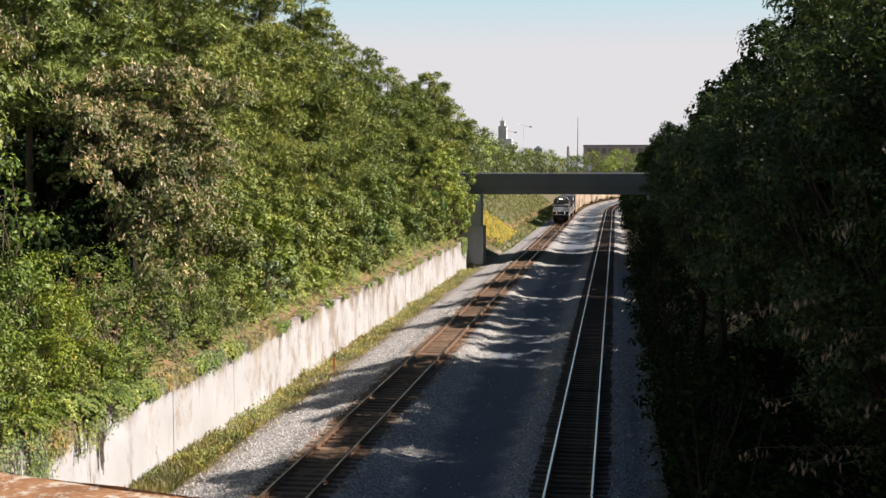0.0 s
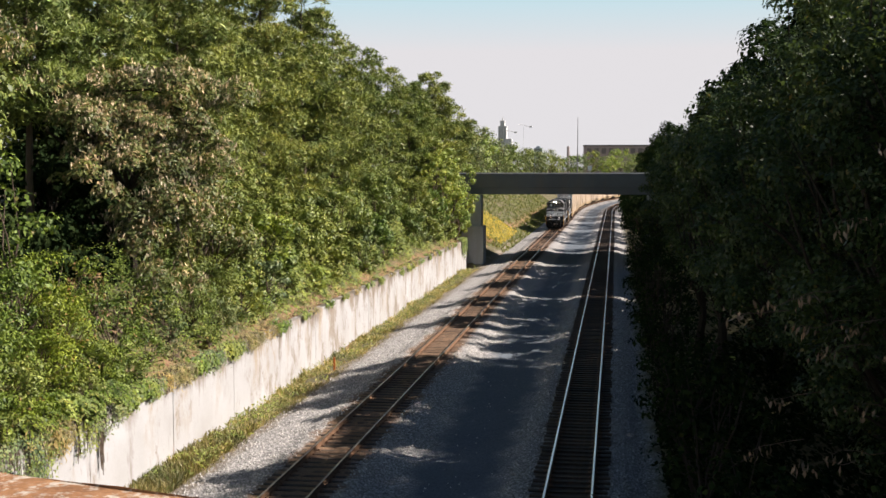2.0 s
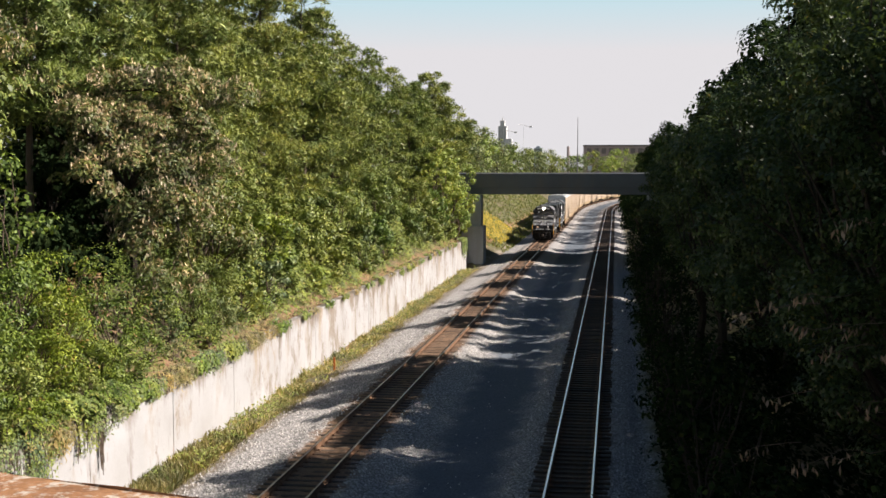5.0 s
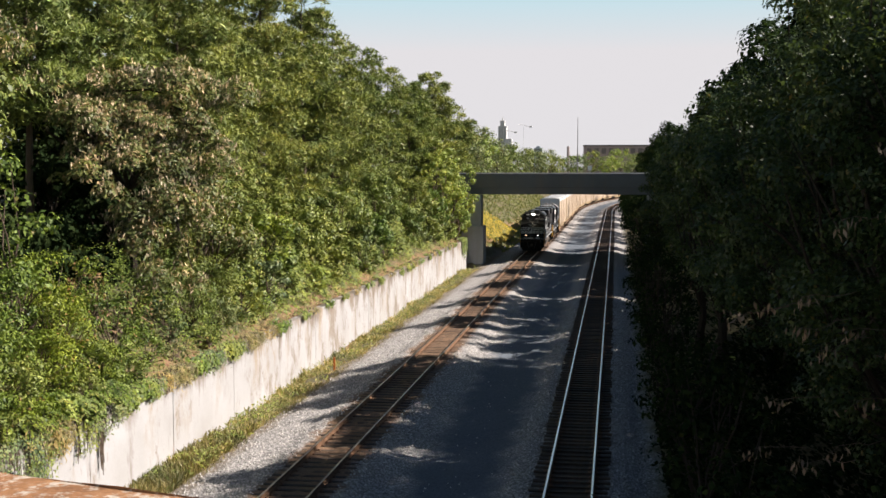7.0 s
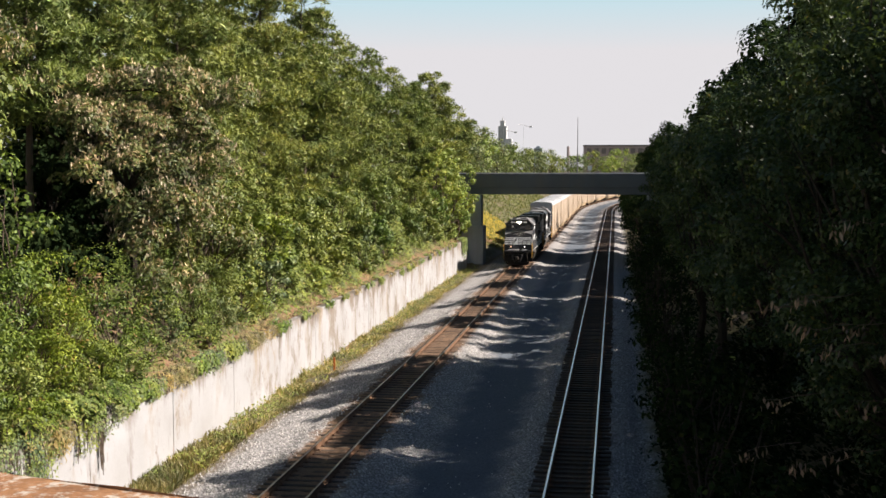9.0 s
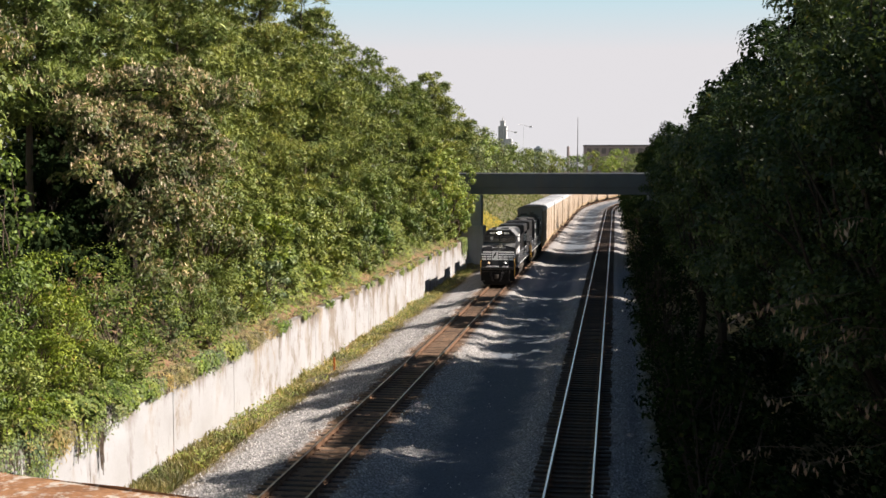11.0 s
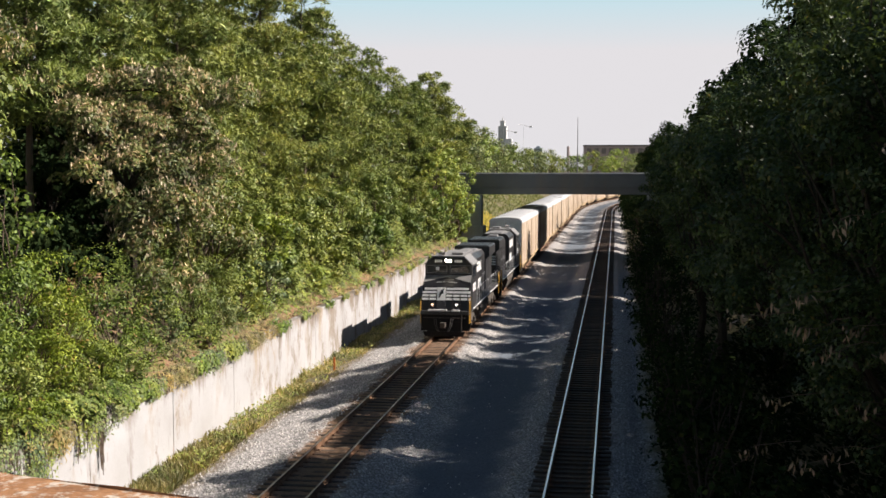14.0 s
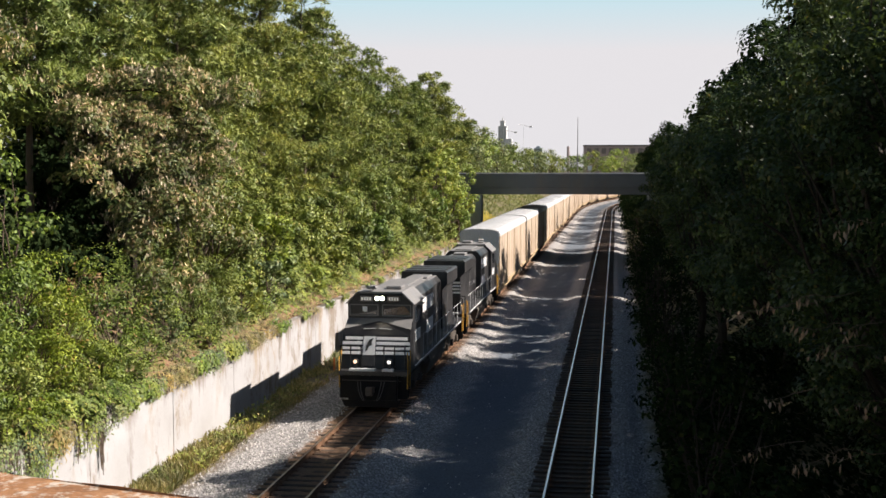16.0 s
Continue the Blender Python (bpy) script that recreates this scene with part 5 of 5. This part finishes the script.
        for k in range(1, 7):
            f = k / 6.0
            q.append(Vector((far * f * math.cos(ang), q[0].y + far * f * math.sin(ang), rise * math.sin(2.3 * f) * 0.9 - 0.25 * f * f)))
        for a, b in zip(q, q[1:]):
            rod(bm, a, b, 0.012, 0.008, n=4)
            for g in np.linspace(0, 1, 9, endpoint=False):
                c = a.lerp(b, g)
                for sd in (-1, 1):
                    cs.append((c.x - sd * 0.07 * math.sin(ang) + rng.normal(0, 0.02), c.y + sd * 0.07 * math.cos(ang) + rng.normal(0, 0.02), c.z + rng.normal(0, 0.02)))
    part("stem", bm, BARK, root)["kind"] = "stuff"
    cs = np.array(cs)
    part("leaves", leaf_mesh("leaves", cs, np.tile([0.3, -0.3, 0.9], (len(cs), 1)), 0.15, 0.05, mat, rng, 0.5), None, root)
    return root


hanging_roots(36.9, 9, 2.2, 71)
hanging_roots(35.2, 3, 1.5, 72)
feathery_branch(37.6, 26, 1.9, 73, KUDZU, "feathery green branch leaning over the white wall")
feathery_branch(35.4, 16, 1.5, 74, YELLOWING, "yellow-green feathery branch leaning over the white wall")
feathery_branch(33.0, 16, 1.5, 75, KUDZU, "feathery green branch leaning over the white wall")
hanging_vine(132.6, 4.2, 2.4, 40, BROAD, 57, "green vine hanging over the wall beside the bridge")


for i, (y, w, d) in enumerate([(29.2, 2.0, 2.8), (32.8, 1.8, 2.0), (33.9, 1.4, 1.0), (38.6, 1.6, 0.8), (41.6, 1.6, 0.6), (45.0, 1.8, 0.7), (48.4, 2.0, 0.7), (51.0, 2.2, 0.6), (54.0, 2.4, 0.55)]):
    hanging_vine(y, w, d, 22, (MUTED, BROAD, STRAW)[i % 3], 870 + i, ("grey-green leafy vine over the wall's edge", "dark green vine over the wall's edge", "dry straw-coloured vine over the wall's edge")[i % 3], ((0.10, 0.06), (0.10, 0.06), (0.24, 0.03))[i % 3])
# ragged tufts along the wall's top edge
edge_rng = random.Random(61)
for i in range(26):
    hanging_vine(33 + 3.7 * i + edge_rng.uniform(-1.4, 1.4), edge_rng.uniform(0.8, 3.2), edge_rng.uniform(0.15, 0.5), edge_rng.randint(4, 9), (STRAW, KUDZU, BROAD)[i % 3], 900 + i,
                 ("dry straw tuft over the wall's edge", "green leafy tuft over the wall's edge", "dark leafy tuft over the wall's edge")[i % 3], ((0.22, 0.03), (0.16, 0.1), (0.16, 0.1))[i % 3])


def right_bank():
    rng = np.random.default_rng(77)
    row = [(6.4, 15.5, 15.0, 3.3), (7.6, 21.5, 16.0, 3.8), (6.6, 27.5, 16.6, 3.8), (7.3, 33, 17.4, 4.3), (6.8, 38.0, 17.8, 4.5), (6.5, 45, 14.8, 4.1), (6.5, 51, 15.4, 4.3), (7.0, 57.5, 16.2, 3.8), (7.2, 66, 14.4, 4.2), (6.8, 76, 12.8, 4.0),
           (7.6, 87, 13.6, 3.8), (7.0, 98, 15.2, 4.0), (7.0, 110, 14.6, 4.2), (6.4, 121, 13.6, 3.8), (7.4, 131, 13.6, 3.8)]
    for i, (x, y, top, r) in enumerate(row):
        near = y < 42
        # nearest trees get the shade-darkened leaves, the others the lighter glossy ones
        broad_tree("shade_tree", x, y, top, r, 400 + i, SHADE_DARK if y < 24 else GLOSSY, "dark leafy tree in the front or added rear rows of the bank", (0.14, 0.09) if near else (0.18, 0.12) if y < 60 else (0.26, 0.17), 0.1, 150 if near else 100 if y < 60 else 80, (280 if y < 24 else 540) if near else 380 if y < 60 else 200, "shaded trees along the track", 0.6, lump=(0.10, 0.19) if near else (0.12, 0.22))
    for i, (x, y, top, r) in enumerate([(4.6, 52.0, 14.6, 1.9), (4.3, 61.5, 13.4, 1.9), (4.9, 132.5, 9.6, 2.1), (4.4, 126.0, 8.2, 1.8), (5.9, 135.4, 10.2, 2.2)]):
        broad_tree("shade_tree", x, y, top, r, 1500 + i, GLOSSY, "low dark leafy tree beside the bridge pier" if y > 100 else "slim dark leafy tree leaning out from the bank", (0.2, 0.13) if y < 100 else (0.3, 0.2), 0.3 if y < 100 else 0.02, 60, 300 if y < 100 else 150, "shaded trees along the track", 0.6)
    # taller unseen trees added behind them to keep off sun and sky
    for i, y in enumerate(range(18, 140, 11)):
        broad_tree("shade_tree", 15.8 + rng.uniform(-1, 1.5), y + rng.uniform(-2, 2), (17.5 if 58 < y < 90 else 20.0) + rng.uniform(-1, 1), 5.2, 440 + i, SHADE_DARK, "tall unseen tree added behind the bank trees to block light", (0.6, 0.42), 0.1, 46, 34, "shaded trees along the track", 0.6)
    # added rear row, mostly hidden; heights set to shape shade on the tracks
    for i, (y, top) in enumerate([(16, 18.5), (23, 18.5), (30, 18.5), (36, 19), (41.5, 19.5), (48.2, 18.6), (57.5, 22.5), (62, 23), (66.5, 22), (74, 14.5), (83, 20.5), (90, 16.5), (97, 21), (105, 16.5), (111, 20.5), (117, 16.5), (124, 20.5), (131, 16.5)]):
        broad_tree("shade_tree", 11.6 + rng.uniform(-0.5, 0.8), y + rng.uniform(-0.7, 0.7), top + rng.uniform(-0.5, 0.5), 4.1, 520 + i, SHADE_DARK, "dark leafy tree in the front or added rear rows of the bank", (0.6, 0.44), 0.08, 60, 62 if y < 64 else 45, "shaded trees along the track", 0.6)
    # added row behind the front trees, plugging leaks of sun and sky
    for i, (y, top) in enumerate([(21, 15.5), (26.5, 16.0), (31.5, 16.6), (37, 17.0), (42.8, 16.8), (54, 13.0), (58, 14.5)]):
        broad_tree("shade_tree", 9.7, y, top, 3.2, 580 + i, SHADE_DARK, "dark leafy tree in the front or added rear rows of the bank", (0.6, 0.42), 0.05, 66, 66, "shaded trees along the track", 0.6)
    # trees and bushes on the bank past the bridge, round the bend; leaves darkened for shade
    for i, y in enumerate([161, 178, 186, 195, 203, 220, 229, 236, 252, 260, 267, 283, 292, 301, 316, 326, 338, 352, 368, 384, 400, 418, 436]):
        x = 9.2 + rng.uniform(-0.8, 1.6) + float(bend(y))
        broad_tree("shade_tree", x, y, ground_at(x, y) + 13.5 + rng.uniform(-2.5, 2.5), 3.9, 470 + i, SHADE_DARK, "leafy tree on the bank past the bridge, leaves darkened as shade", (0.45, 0.3), 0.06, 50, 52, "shaded trees along the track", 0.6)
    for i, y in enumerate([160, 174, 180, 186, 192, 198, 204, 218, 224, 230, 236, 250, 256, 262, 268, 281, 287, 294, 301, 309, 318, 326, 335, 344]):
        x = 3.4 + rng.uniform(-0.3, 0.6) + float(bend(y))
        broad_tree("shade_bush", x, y, ground_at(x, y) + 6.6 + rng.uniform(-1.0, 1.6), 2.6, 800 + i, SHADE_DARK, "bush on the bank past the bridge, leaves darkened as shade", (0.4, 0.28), 0.02, 24, 60, "shaded bushes along the track", 0.8)
    # skirts of vines down to the track side, with shade put into the leaf colour
    y = 22.0
    i = 0
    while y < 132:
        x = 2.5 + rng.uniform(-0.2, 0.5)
        broad_tree("shade_bush", x, y, 4.6 + rng.uniform(-0.8, 2.4), 1.75, 560 + i, SHADE_DARK, "vine-covered bush beside the track, leaves darkened as shade", (0.2, 0.14), 0.02, 24, 110, "shaded bushes along the track", 0.8)
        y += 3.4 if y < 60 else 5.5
        i += 1



right_bank()
cover("shade_undergrowth", "weeds under the trees, leaves darkened as shade", 1.9, 15, 14, 131, 30000, lambda x, y, n: 1.2 * (0.8 + 1.2 * n), SHADE_DARK, (0.24, 0.16), 14)
# added leaf sheet over bare ground: the bank's deep shade as colour
cover("bank_creeper", "added leaf cover on the bank beside the track, coloured as shade", 1.7, 9.5, 13, 52, 36000, lambda x, y, n: 1.0 + 1.1 * n + 0.25 * np.clip(x - 3, 0, 6), SHADE_DARK, (0.22, 0.15), 15)


def dead_leaf_cluster(x, y, z, n, seed, group="dead leaf clusters", k=1.0):
    """A hanging twig of withered leaves."""
    rng = np.random.default_rng(seed)
    root = tagged(new("dead_leaf_cluster"), "withered brown leaves hanging from a shaded twig", "leaves", group)
    root.location = (x, y, z)
    bm = bm_new()
    crooked(bm, (0.9 * k, 0.2 * k, 0.1 * k), (0, 0, 0), 0.008 * k, 0.004 * k, rng, 4, 0.1)
    part("twig", bm, BARK, root)
    c = (rng.normal(0, 1, (n, 3)) * np.array([0.12, 0.1, 0.07]) + np.array([0.05, 0, -0.08])) * k
    part("foliage", leaf_mesh("foliage", c, rng.normal(size=(n, 3)) * np.array([0.6, 1, 0.2]), 0.16 * k, 0.05 * k, DEAD, rng, 4.0), None, root)["kind"] = "stuff"
    return root


def leafy_twig(x, y, z, n, seed, k=1.0):
    """A thin hanging branch tip with dark leaves."""
    rng = np.random.default_rng(seed)
    root = tagged(new("leafy_twig"), "thin branch tip with dark leaves against the sky", "branch", "branch tips")
    root.location = (x, y, z)
    bm = bm_new()
    crooked(bm, (4.2, 1.4, 0.6), (0, 0, 0), 0.02, 0.004, rng, 6, 0.06)
    part("twig", bm, SHADE_BARK, root)
    c = rng.normal(0, 1, (n, 3)) * np.array([0.14, 0.1, 0.06]) * k + np.array([0.1, 0, 0]) * k
    part("foliage", leaf_mesh("foliage", c, rng.normal(size=(n, 3)), 0.10 * k, 0.05 * k, GLOSSY, rng, 2.0), None, root)["kind"] = "stuff"
    return root


swaying = []
swaying.append((leafy_twig(1.66, 14.0, 12.52, 16, 640, 0.7), 1.66, 14.0, 12.52, 20))
SUNLIT = [(3.08, 17.0, 9.78), (3.68, 17.0, 9.84), (3.70, 17.0, 10.78)]
SHADED = [(1.80, 18.0, 8.36), (2.68, 18.0, 8.18), (2.70, 18.0, 8.62), (2.02, 18.0, 6.3), (2.78, 18.0, 6.1), (3.50, 18.0, 7.0), (3.02, 18.0, 7.84), (2.3, 18.5, 8.4), (3.3, 17.5, 8.2), (2.4, 19.0, 6.9), (3.7, 17.0, 8.0), (3.1, 17.5, 6.4)]
for i, (x, y, z) in enumerate(SUNLIT + SHADED):
    near = i < 3
    swaying.append((dead_leaf_cluster(x, y, z, 14 if near else 10, 600 + i, k=0.9), x, y, z, i))


# ---------------- parapet of the bridge that carries the camera ----------------
def lichened_stone():
    m, n, l, b = material("lichened_red_stone", 0.9, 0, 0.2)
    big = noise_node(n, l, 9.0, 7, 0.65)
    fine = noise_node(n, l, 60.0, 6, 0.7)
    base = ramp(n, l, big.outputs[0], [(0.30, (0.13, 0.065, 0.036)), (0.50, (0.31, 0.15, 0.07)), (0.70, (0.42, 0.22, 0.105))])
    spots = ramp(n, l, noise_node(n, l, 16.0, 8, 0.75).outputs[0], [(0.53, (0, 0, 0)), (0.60, (1, 1, 1))])
    c = mix(n, l, spots.outputs[0], base.outputs[0], (0.58, 0.50, 0.41))
    g = ramp(n, l, fine.outputs[0], [(0.3, (0.6, 0.6, 0.6)), (0.7, (1.15, 1.15, 1.15))])
    l.new(mix(n, l, 1.0, c, g.outputs[0], "MULTIPLY"), b.inputs["Base Color"])
    bump(n, l, b, fine.outputs[0], 0.6, 0.01)
    return m


PARAPET = lichened_stone()


def own_bridge():
    root = tagged(new("near_parapet"), "reddish brown weathered stone parapet with pale lichen", "parapet", kind="structure")
    m = Matrix.Translation((-1.239, 2.235, 9.888)) @ Matrix.Rotation(math.atan2(-0.119, 0.459), 4, "Z")
    for i in range(-4, 7):
        bm = bm_new()
        box(bm, i * 1.2 + 0.004, i * 1.2 + 1.196, -0.42, 0.0, -0.16, 0.0, 0.02)
        bmesh.ops.subdivide_edges(bm, edges=bm.edges[:], cuts=3, use_grid_fill=True)
        rng = random.Random(i)
        for v in bm.verts:
            v.co += Vector((0, rng.uniform(-0.004, 0.004), rng.uniform(-0.006, 0.004)))
        ob = part("coping_stone", bm, PARAPET, root)
        ob.matrix_basis = m
    bm = bm_new()
    box(bm, -5.0, 8.4, -0.38, -0.04, -1.4, -0.162)
    ob = part("parapet_wall", bm, PARAPET, root)
    ob.matrix_basis = m
    bm = bm_new()
    box(bm, -20, 20, -9.0, -0.05, -2.2, -1.4)
    ob = part("bridge_deck", bm, DECK_MAT, root)
    ob.matrix_basis = m


own_bridge()


# ---------------- marker stake ----------------
def stake():
    bm = bm_new()
    box(bm, -0.05, 0.05, -0.03, 0.03, -0.2, 0.75, 0.01)
    prism(bm, [(-0.05, 0.75), (0.05, 0.75), (0.0, 0.84)], -0.03, 0.03)
    ob = thing("marker_stake", bm, paint("orange_marker_paint", (0.70, 0.19, 0.04), 0.6), "orange marker stake standing in the ditch grass", "stake")
    x, y = -15.3, 63.6
    ob.location = (x, y, ground_at(x, y))


stake()


# ---------------- the distance ----------------
def distance():
    rng = np.random.default_rng(88)
    # some far trees take the muted green: haze put into their leaf colour
    rows = [(-22.0, 176, 16.8, 3.2, MUTED), (-23.8, 205, 19.0, 3.8, MUTED), (-25.4, 226, 18.6, 3.8, YELLOWING), (-25.8, 248, 18.8, 4.0, MUTED), (-31, 240, 18.5, 4.8, BROAD), (-30, 262, 18.2, 4.6, BROAD), (-31, 285, 16.6, 4.2, MUTED), (-30, 310, 15.6, 4.6, BROAD),
            (-30, 338, 17.2, 4.6, BROAD), (-29, 365, 16.0, 4.6, MUTED), (-31, 392, 18.2, 5.2, BROAD), (-28, 420, 17.0, 5.0, MUTED), (-30, 450, 19.4, 5.4, MUTED), (-25, 470, 16.8, 5.0, BROAD), (-27, 505, 19.2, 6.0, BROAD),
            (-19, 520, 16.8, 5.5, KUDZU), (-17, 560, 18.0, 5.0, MUTED), (-11.5, 590, 20.4, 4.6, BROAD), (2.5, 585, 21.0, 7.0, YELLOWING), (-3, 560, 17.2, 5.0, YELLOWING), (8, 570, 18.5, 5.0, MUTED), (14, 610, 20.0, 6.0, KUDZU), (22, 640, 19.0, 6.5, BROAD), (-9.0, 600, 19.4, 4.0, BROAD), (-38, 430, 21.0, 6.5, BROAD), (-40, 350, 20.0, 6.0, BROAD)]
    for i, (x, y, top, r, mat) in enumerate(rows):
        k = 1.0 if y < 260 else 1.6
        broad_tree("distant_tree", x, y, top, r, 700 + i, mat, "leafy green tree in the distance behind the bridge", (0.4 * k, 0.26 * k), 0.05, 40, 60 / k ** 2 * (3.6 / r) ** 0.5, "trees behind the bridge", 0.4)
    brick = paint("brown_brick", (0.42, 0.33, 0.32), 0.85, 0, 0.4, (0.16, 0.11, 0.09), 0.2)
    # far stone and most panes are paled: haze put into their colours
    pale = paint("hazed_pale_stone", (0.58, 0.57, 0.57), 0.8, 0, 0.3, (0.42, 0.40, 0.39), 0.1)
    hazy = paint("hazed_grey_panes", (0.33, 0.34, 0.36), 0.4, 0, 0.2)
    dark = paint("dark_panes", (0.05, 0.055, 0.065), 0.25, 0, 0.2)
    hazed_pane = paint("hazed_brown_panes", (0.17, 0.14, 0.135), 0.35, 0, 0.2)
    # long brick building
    root = tagged(new("brick_building"), "long low brown brick building above the far trees", "building")
    bm = bm_new()
    box(bm, -18.6, 30, 700, 724, 5, 23.9)
    part("wall", bm, brick, root)
    bm = bm_new()
    box(bm, -18.9, 30.3, 699.7, 724.3, 23.9, 24.7, 0.1)
    part("roof", bm, paint("dark_roof_edge", (0.10, 0.08, 0.08), 0.8), root)
    for i in range(11):
        bm = bm_new()
        x = -16.5 + i * 4.2
        box(bm, x, x + 2.6, 699.85, 700.1, 19.6, 22.7)
        part("window", bm, hazed_pane, root)
    bm = bm_new()
    rod(bm, (-27, 690, 6), (-27, 690, 23.7), 0.95, 0.8, n=14)
    thing("chimney", bm, brick, "short brown brick chimney among far trees", "chimney")
    # mast
    bm = bm_new()
    rod(bm, (0, 0, 0), (0, 0, 24.3), 0.24, 0.1, n=8)
    box(bm, -0.5, 0.5, -0.1, 0.1, 8.2, 8.6)
    ob = thing("radio_mast", bm, paint("dark_mast_steel", (0.16, 0.15, 0.15), 0.7), "thin dark steel mast above distant trees", "mast")
    ob.location = (-14.1, 450, 5.6)
    # stepped tower block far away
    root = tagged(new("tower_block"), "pale grey stepped tower block far in the haze", "building")
    for nm, x0, x1, z0, z1 in (("lower_block", -147, -130, 5, 49), ("upper_block", -147, -136.5, 49, 65), ("crown_block", -144.5, -139, 65, 72)):
        bm = bm_new()
        box(bm, x0, x1, 1500, 1516, z0, z1, 0.2)
        part(nm, bm, pale, root)
    bm = bm_new()
    rod(bm, (-141.8, 1508, 72), (-141.8, 1508, 77), 1.2, 0.2, n=8)
    part("spire", bm, pale, root)
    for i in range(9):
        for j in range(3):
            bm = bm_new()
            box(bm, -145.6 + j * 3.0, -144.2 + j * 3.0, 1499.8, 1500.2, 45 + i * 2.1, 46.3 + i * 2.1)
            part("window", bm, hazy, root)
    root = tagged(new("office_block"), "small bluish office block far in the haze", "building")
    bm = bm_new()
    box(bm, -102, -91, 1500, 1512, 5, 37.5, 0.2)
    box(bm, -99, -94, 1502, 1508, 37.5, 39.5, 0.1)
    part("wall", bm, paint("bluish_cladding", (0.40, 0.45, 0.50), 0.6), root)
    for i in range(4):
        bm = bm_new()
        box(bm, -101, -92, 1499.8, 1500.2, 27 + i * 2.4, 28.2 + i * 2.4)
        part("window", bm, dark, root)
    # jib steel paled, haze put into its colour
    jib_mat = paint("hazed_pale_jib", (0.74, 0.73, 0.73), 0.7)
    # tower cranes far off
    for px, top in ((-0.0895, 45.5), (-0.0766, 50.5)):
        yy = 1100.0
        root = tagged(new("tower_crane"), "thin pale crane jib above the distant trees", "crane", "distant cranes")
        root.location = (px * yy, yy, 0)
        bm = bm_new()
        rod(bm, (0, 0, 6), (0, 0, top), 0.1, 0.1, n=6)
        part("mast", bm, jib_mat, root)
        bm = bm_new()
        rod(bm, (-5, 0, top + 1.6), (6, 0, top - 0.6), 0.14, 0.2, n=6)
        box(bm, 5.4, 7.8, -0.6, 0.6, top - 1.6, top - 0.2)
        part("jib", bm, jib_mat, root)
    # traffic sign on the bridge
    root = tagged(new("road_sign"), "small white road sign on a post above the bridge", "sign")
    bm = bm_new()
    rod(bm, (-3.3, 156.5, 8.95), (-3.3, 156.5, 10.9), 0.04, n=6)
    part("post", bm, RACK_END, root)
    bm = bm_new()
    box(bm, -3.55, -3.05, 156.42, 156.45, 10.4, 10.95, 0.01)
    part("plate", bm, WHITE, root)


distance()


# ---------------- loose ballast stones ----------------
def stones():
    rng = np.random.default_rng(99)
    n = 26000
    x = np.concatenate([rng.uniform(-14.9, -8.0, n // 2), rng.uniform(-8.4, 1.2, n // 2)])
    y = 28 + 62 * rng.random(n) ** 1.7
    k = ~((np.abs(x + 5.5) < 1.9) & (rng.random(n) < 0.96)) & (np.abs(x - LEFT_X) > 1.25) & (np.abs(x - RIGHT_X) > 1.25)
    x, y = x[k], y[k]
    z = np.array([ground_at(a, b) for a, b in zip(x, y)])
    n = len(x)
    oct_v = np.array([[1, 0, 0], [0, 1, 0], [-1, 0, 0], [0, -1, 0], [0, 0, 1], [0, 0, -1]], float)
    oct_f = np.array([[0, 1, 4], [1, 2, 4], [2, 3, 4], [3, 0, 4], [1, 0, 5], [2, 1, 5], [3, 2, 5], [0, 3, 5]])
    v = oct_v[None] * rng.uniform(0.6, 1.3, (n, 6, 1)) * (0.037 * rng.uniform(0.6, 1.5, (n, 1, 1)))
    a = rng.uniform(0, 6.28, n)
    vx = v[..., 0] * np.cos(a)[:, None] - v[..., 1] * np.sin(a)[:, None]
    vy = v[..., 0] * np.sin(a)[:, None] + v[..., 1] * np.cos(a)[:, None]
    v = np.stack([vx + x[:, None], vy + y[:, None], v[..., 2] * 0.8 + z[:, None] + 0.02], -1).reshape(-1, 3)
    f = (oct_f[None] + (np.arange(n) * 6)[:, None, None]).reshape(-1, 3)
    m, nn, l, b = material("ballast_stone", 0.9, 0, 0.2)
    geo = nn.new("ShaderNodeNewGeometry")
    r = ramp(nn, l, geo.outputs["Random Per Island"], [(0.0, (0.31, 0.295, 0.28)), (0.6, (0.54, 0.515, 0.49)), (1.0, (0.76, 0.72, 0.68))])
    l.new(r.outputs[0], b.inputs["Base Color"])
    tagged(new("ballast_stones", arrays_mesh("ballast_stones", v, f, m)), "loose grey crushed stone ballast beside the tracks", "ballast", kind="stuff")


stones()


def motions():
    """The train rolls towards the eye along the track and out of the bend."""
    for ob, off, length, turned in train:
        rows = []
        for k in range(33):
            t = k * 0.5
            s = nose_s(t) - 0.5 + off
            x, y, a = path(LEFT_X, s)
            x2, y2, a2 = path(LEFT_X, s + length)
            h = math.degrees(math.atan2(x2 - x, y2 - y))
            if turned:
                rows.append((t, pose(x2, y2, RAIL_Z, 0, 0, 180 - h)))
            else:
                rows.append((t, pose(x, y, RAIL_Z, 0, 0, -h)))
        walk(ob, rows)
    # the near twigs stir in a light breeze
    for ob, x, y, z, i in swaying:
        rows = []
        for k in range(33):
            t = k * 0.5
            a = 5.0 * math.sin(t * 1.7 + i * 1.3) + 3.0 * math.sin(t * 3.1 + i)
            rows.append((t, pose(x + 0.03 * math.sin(t * 1.3 + i * 0.9), y, z + 0.02 * math.sin(t * 1.9 + i), a * 0.5, a, 0)))
        walk(ob, rows)


motions()
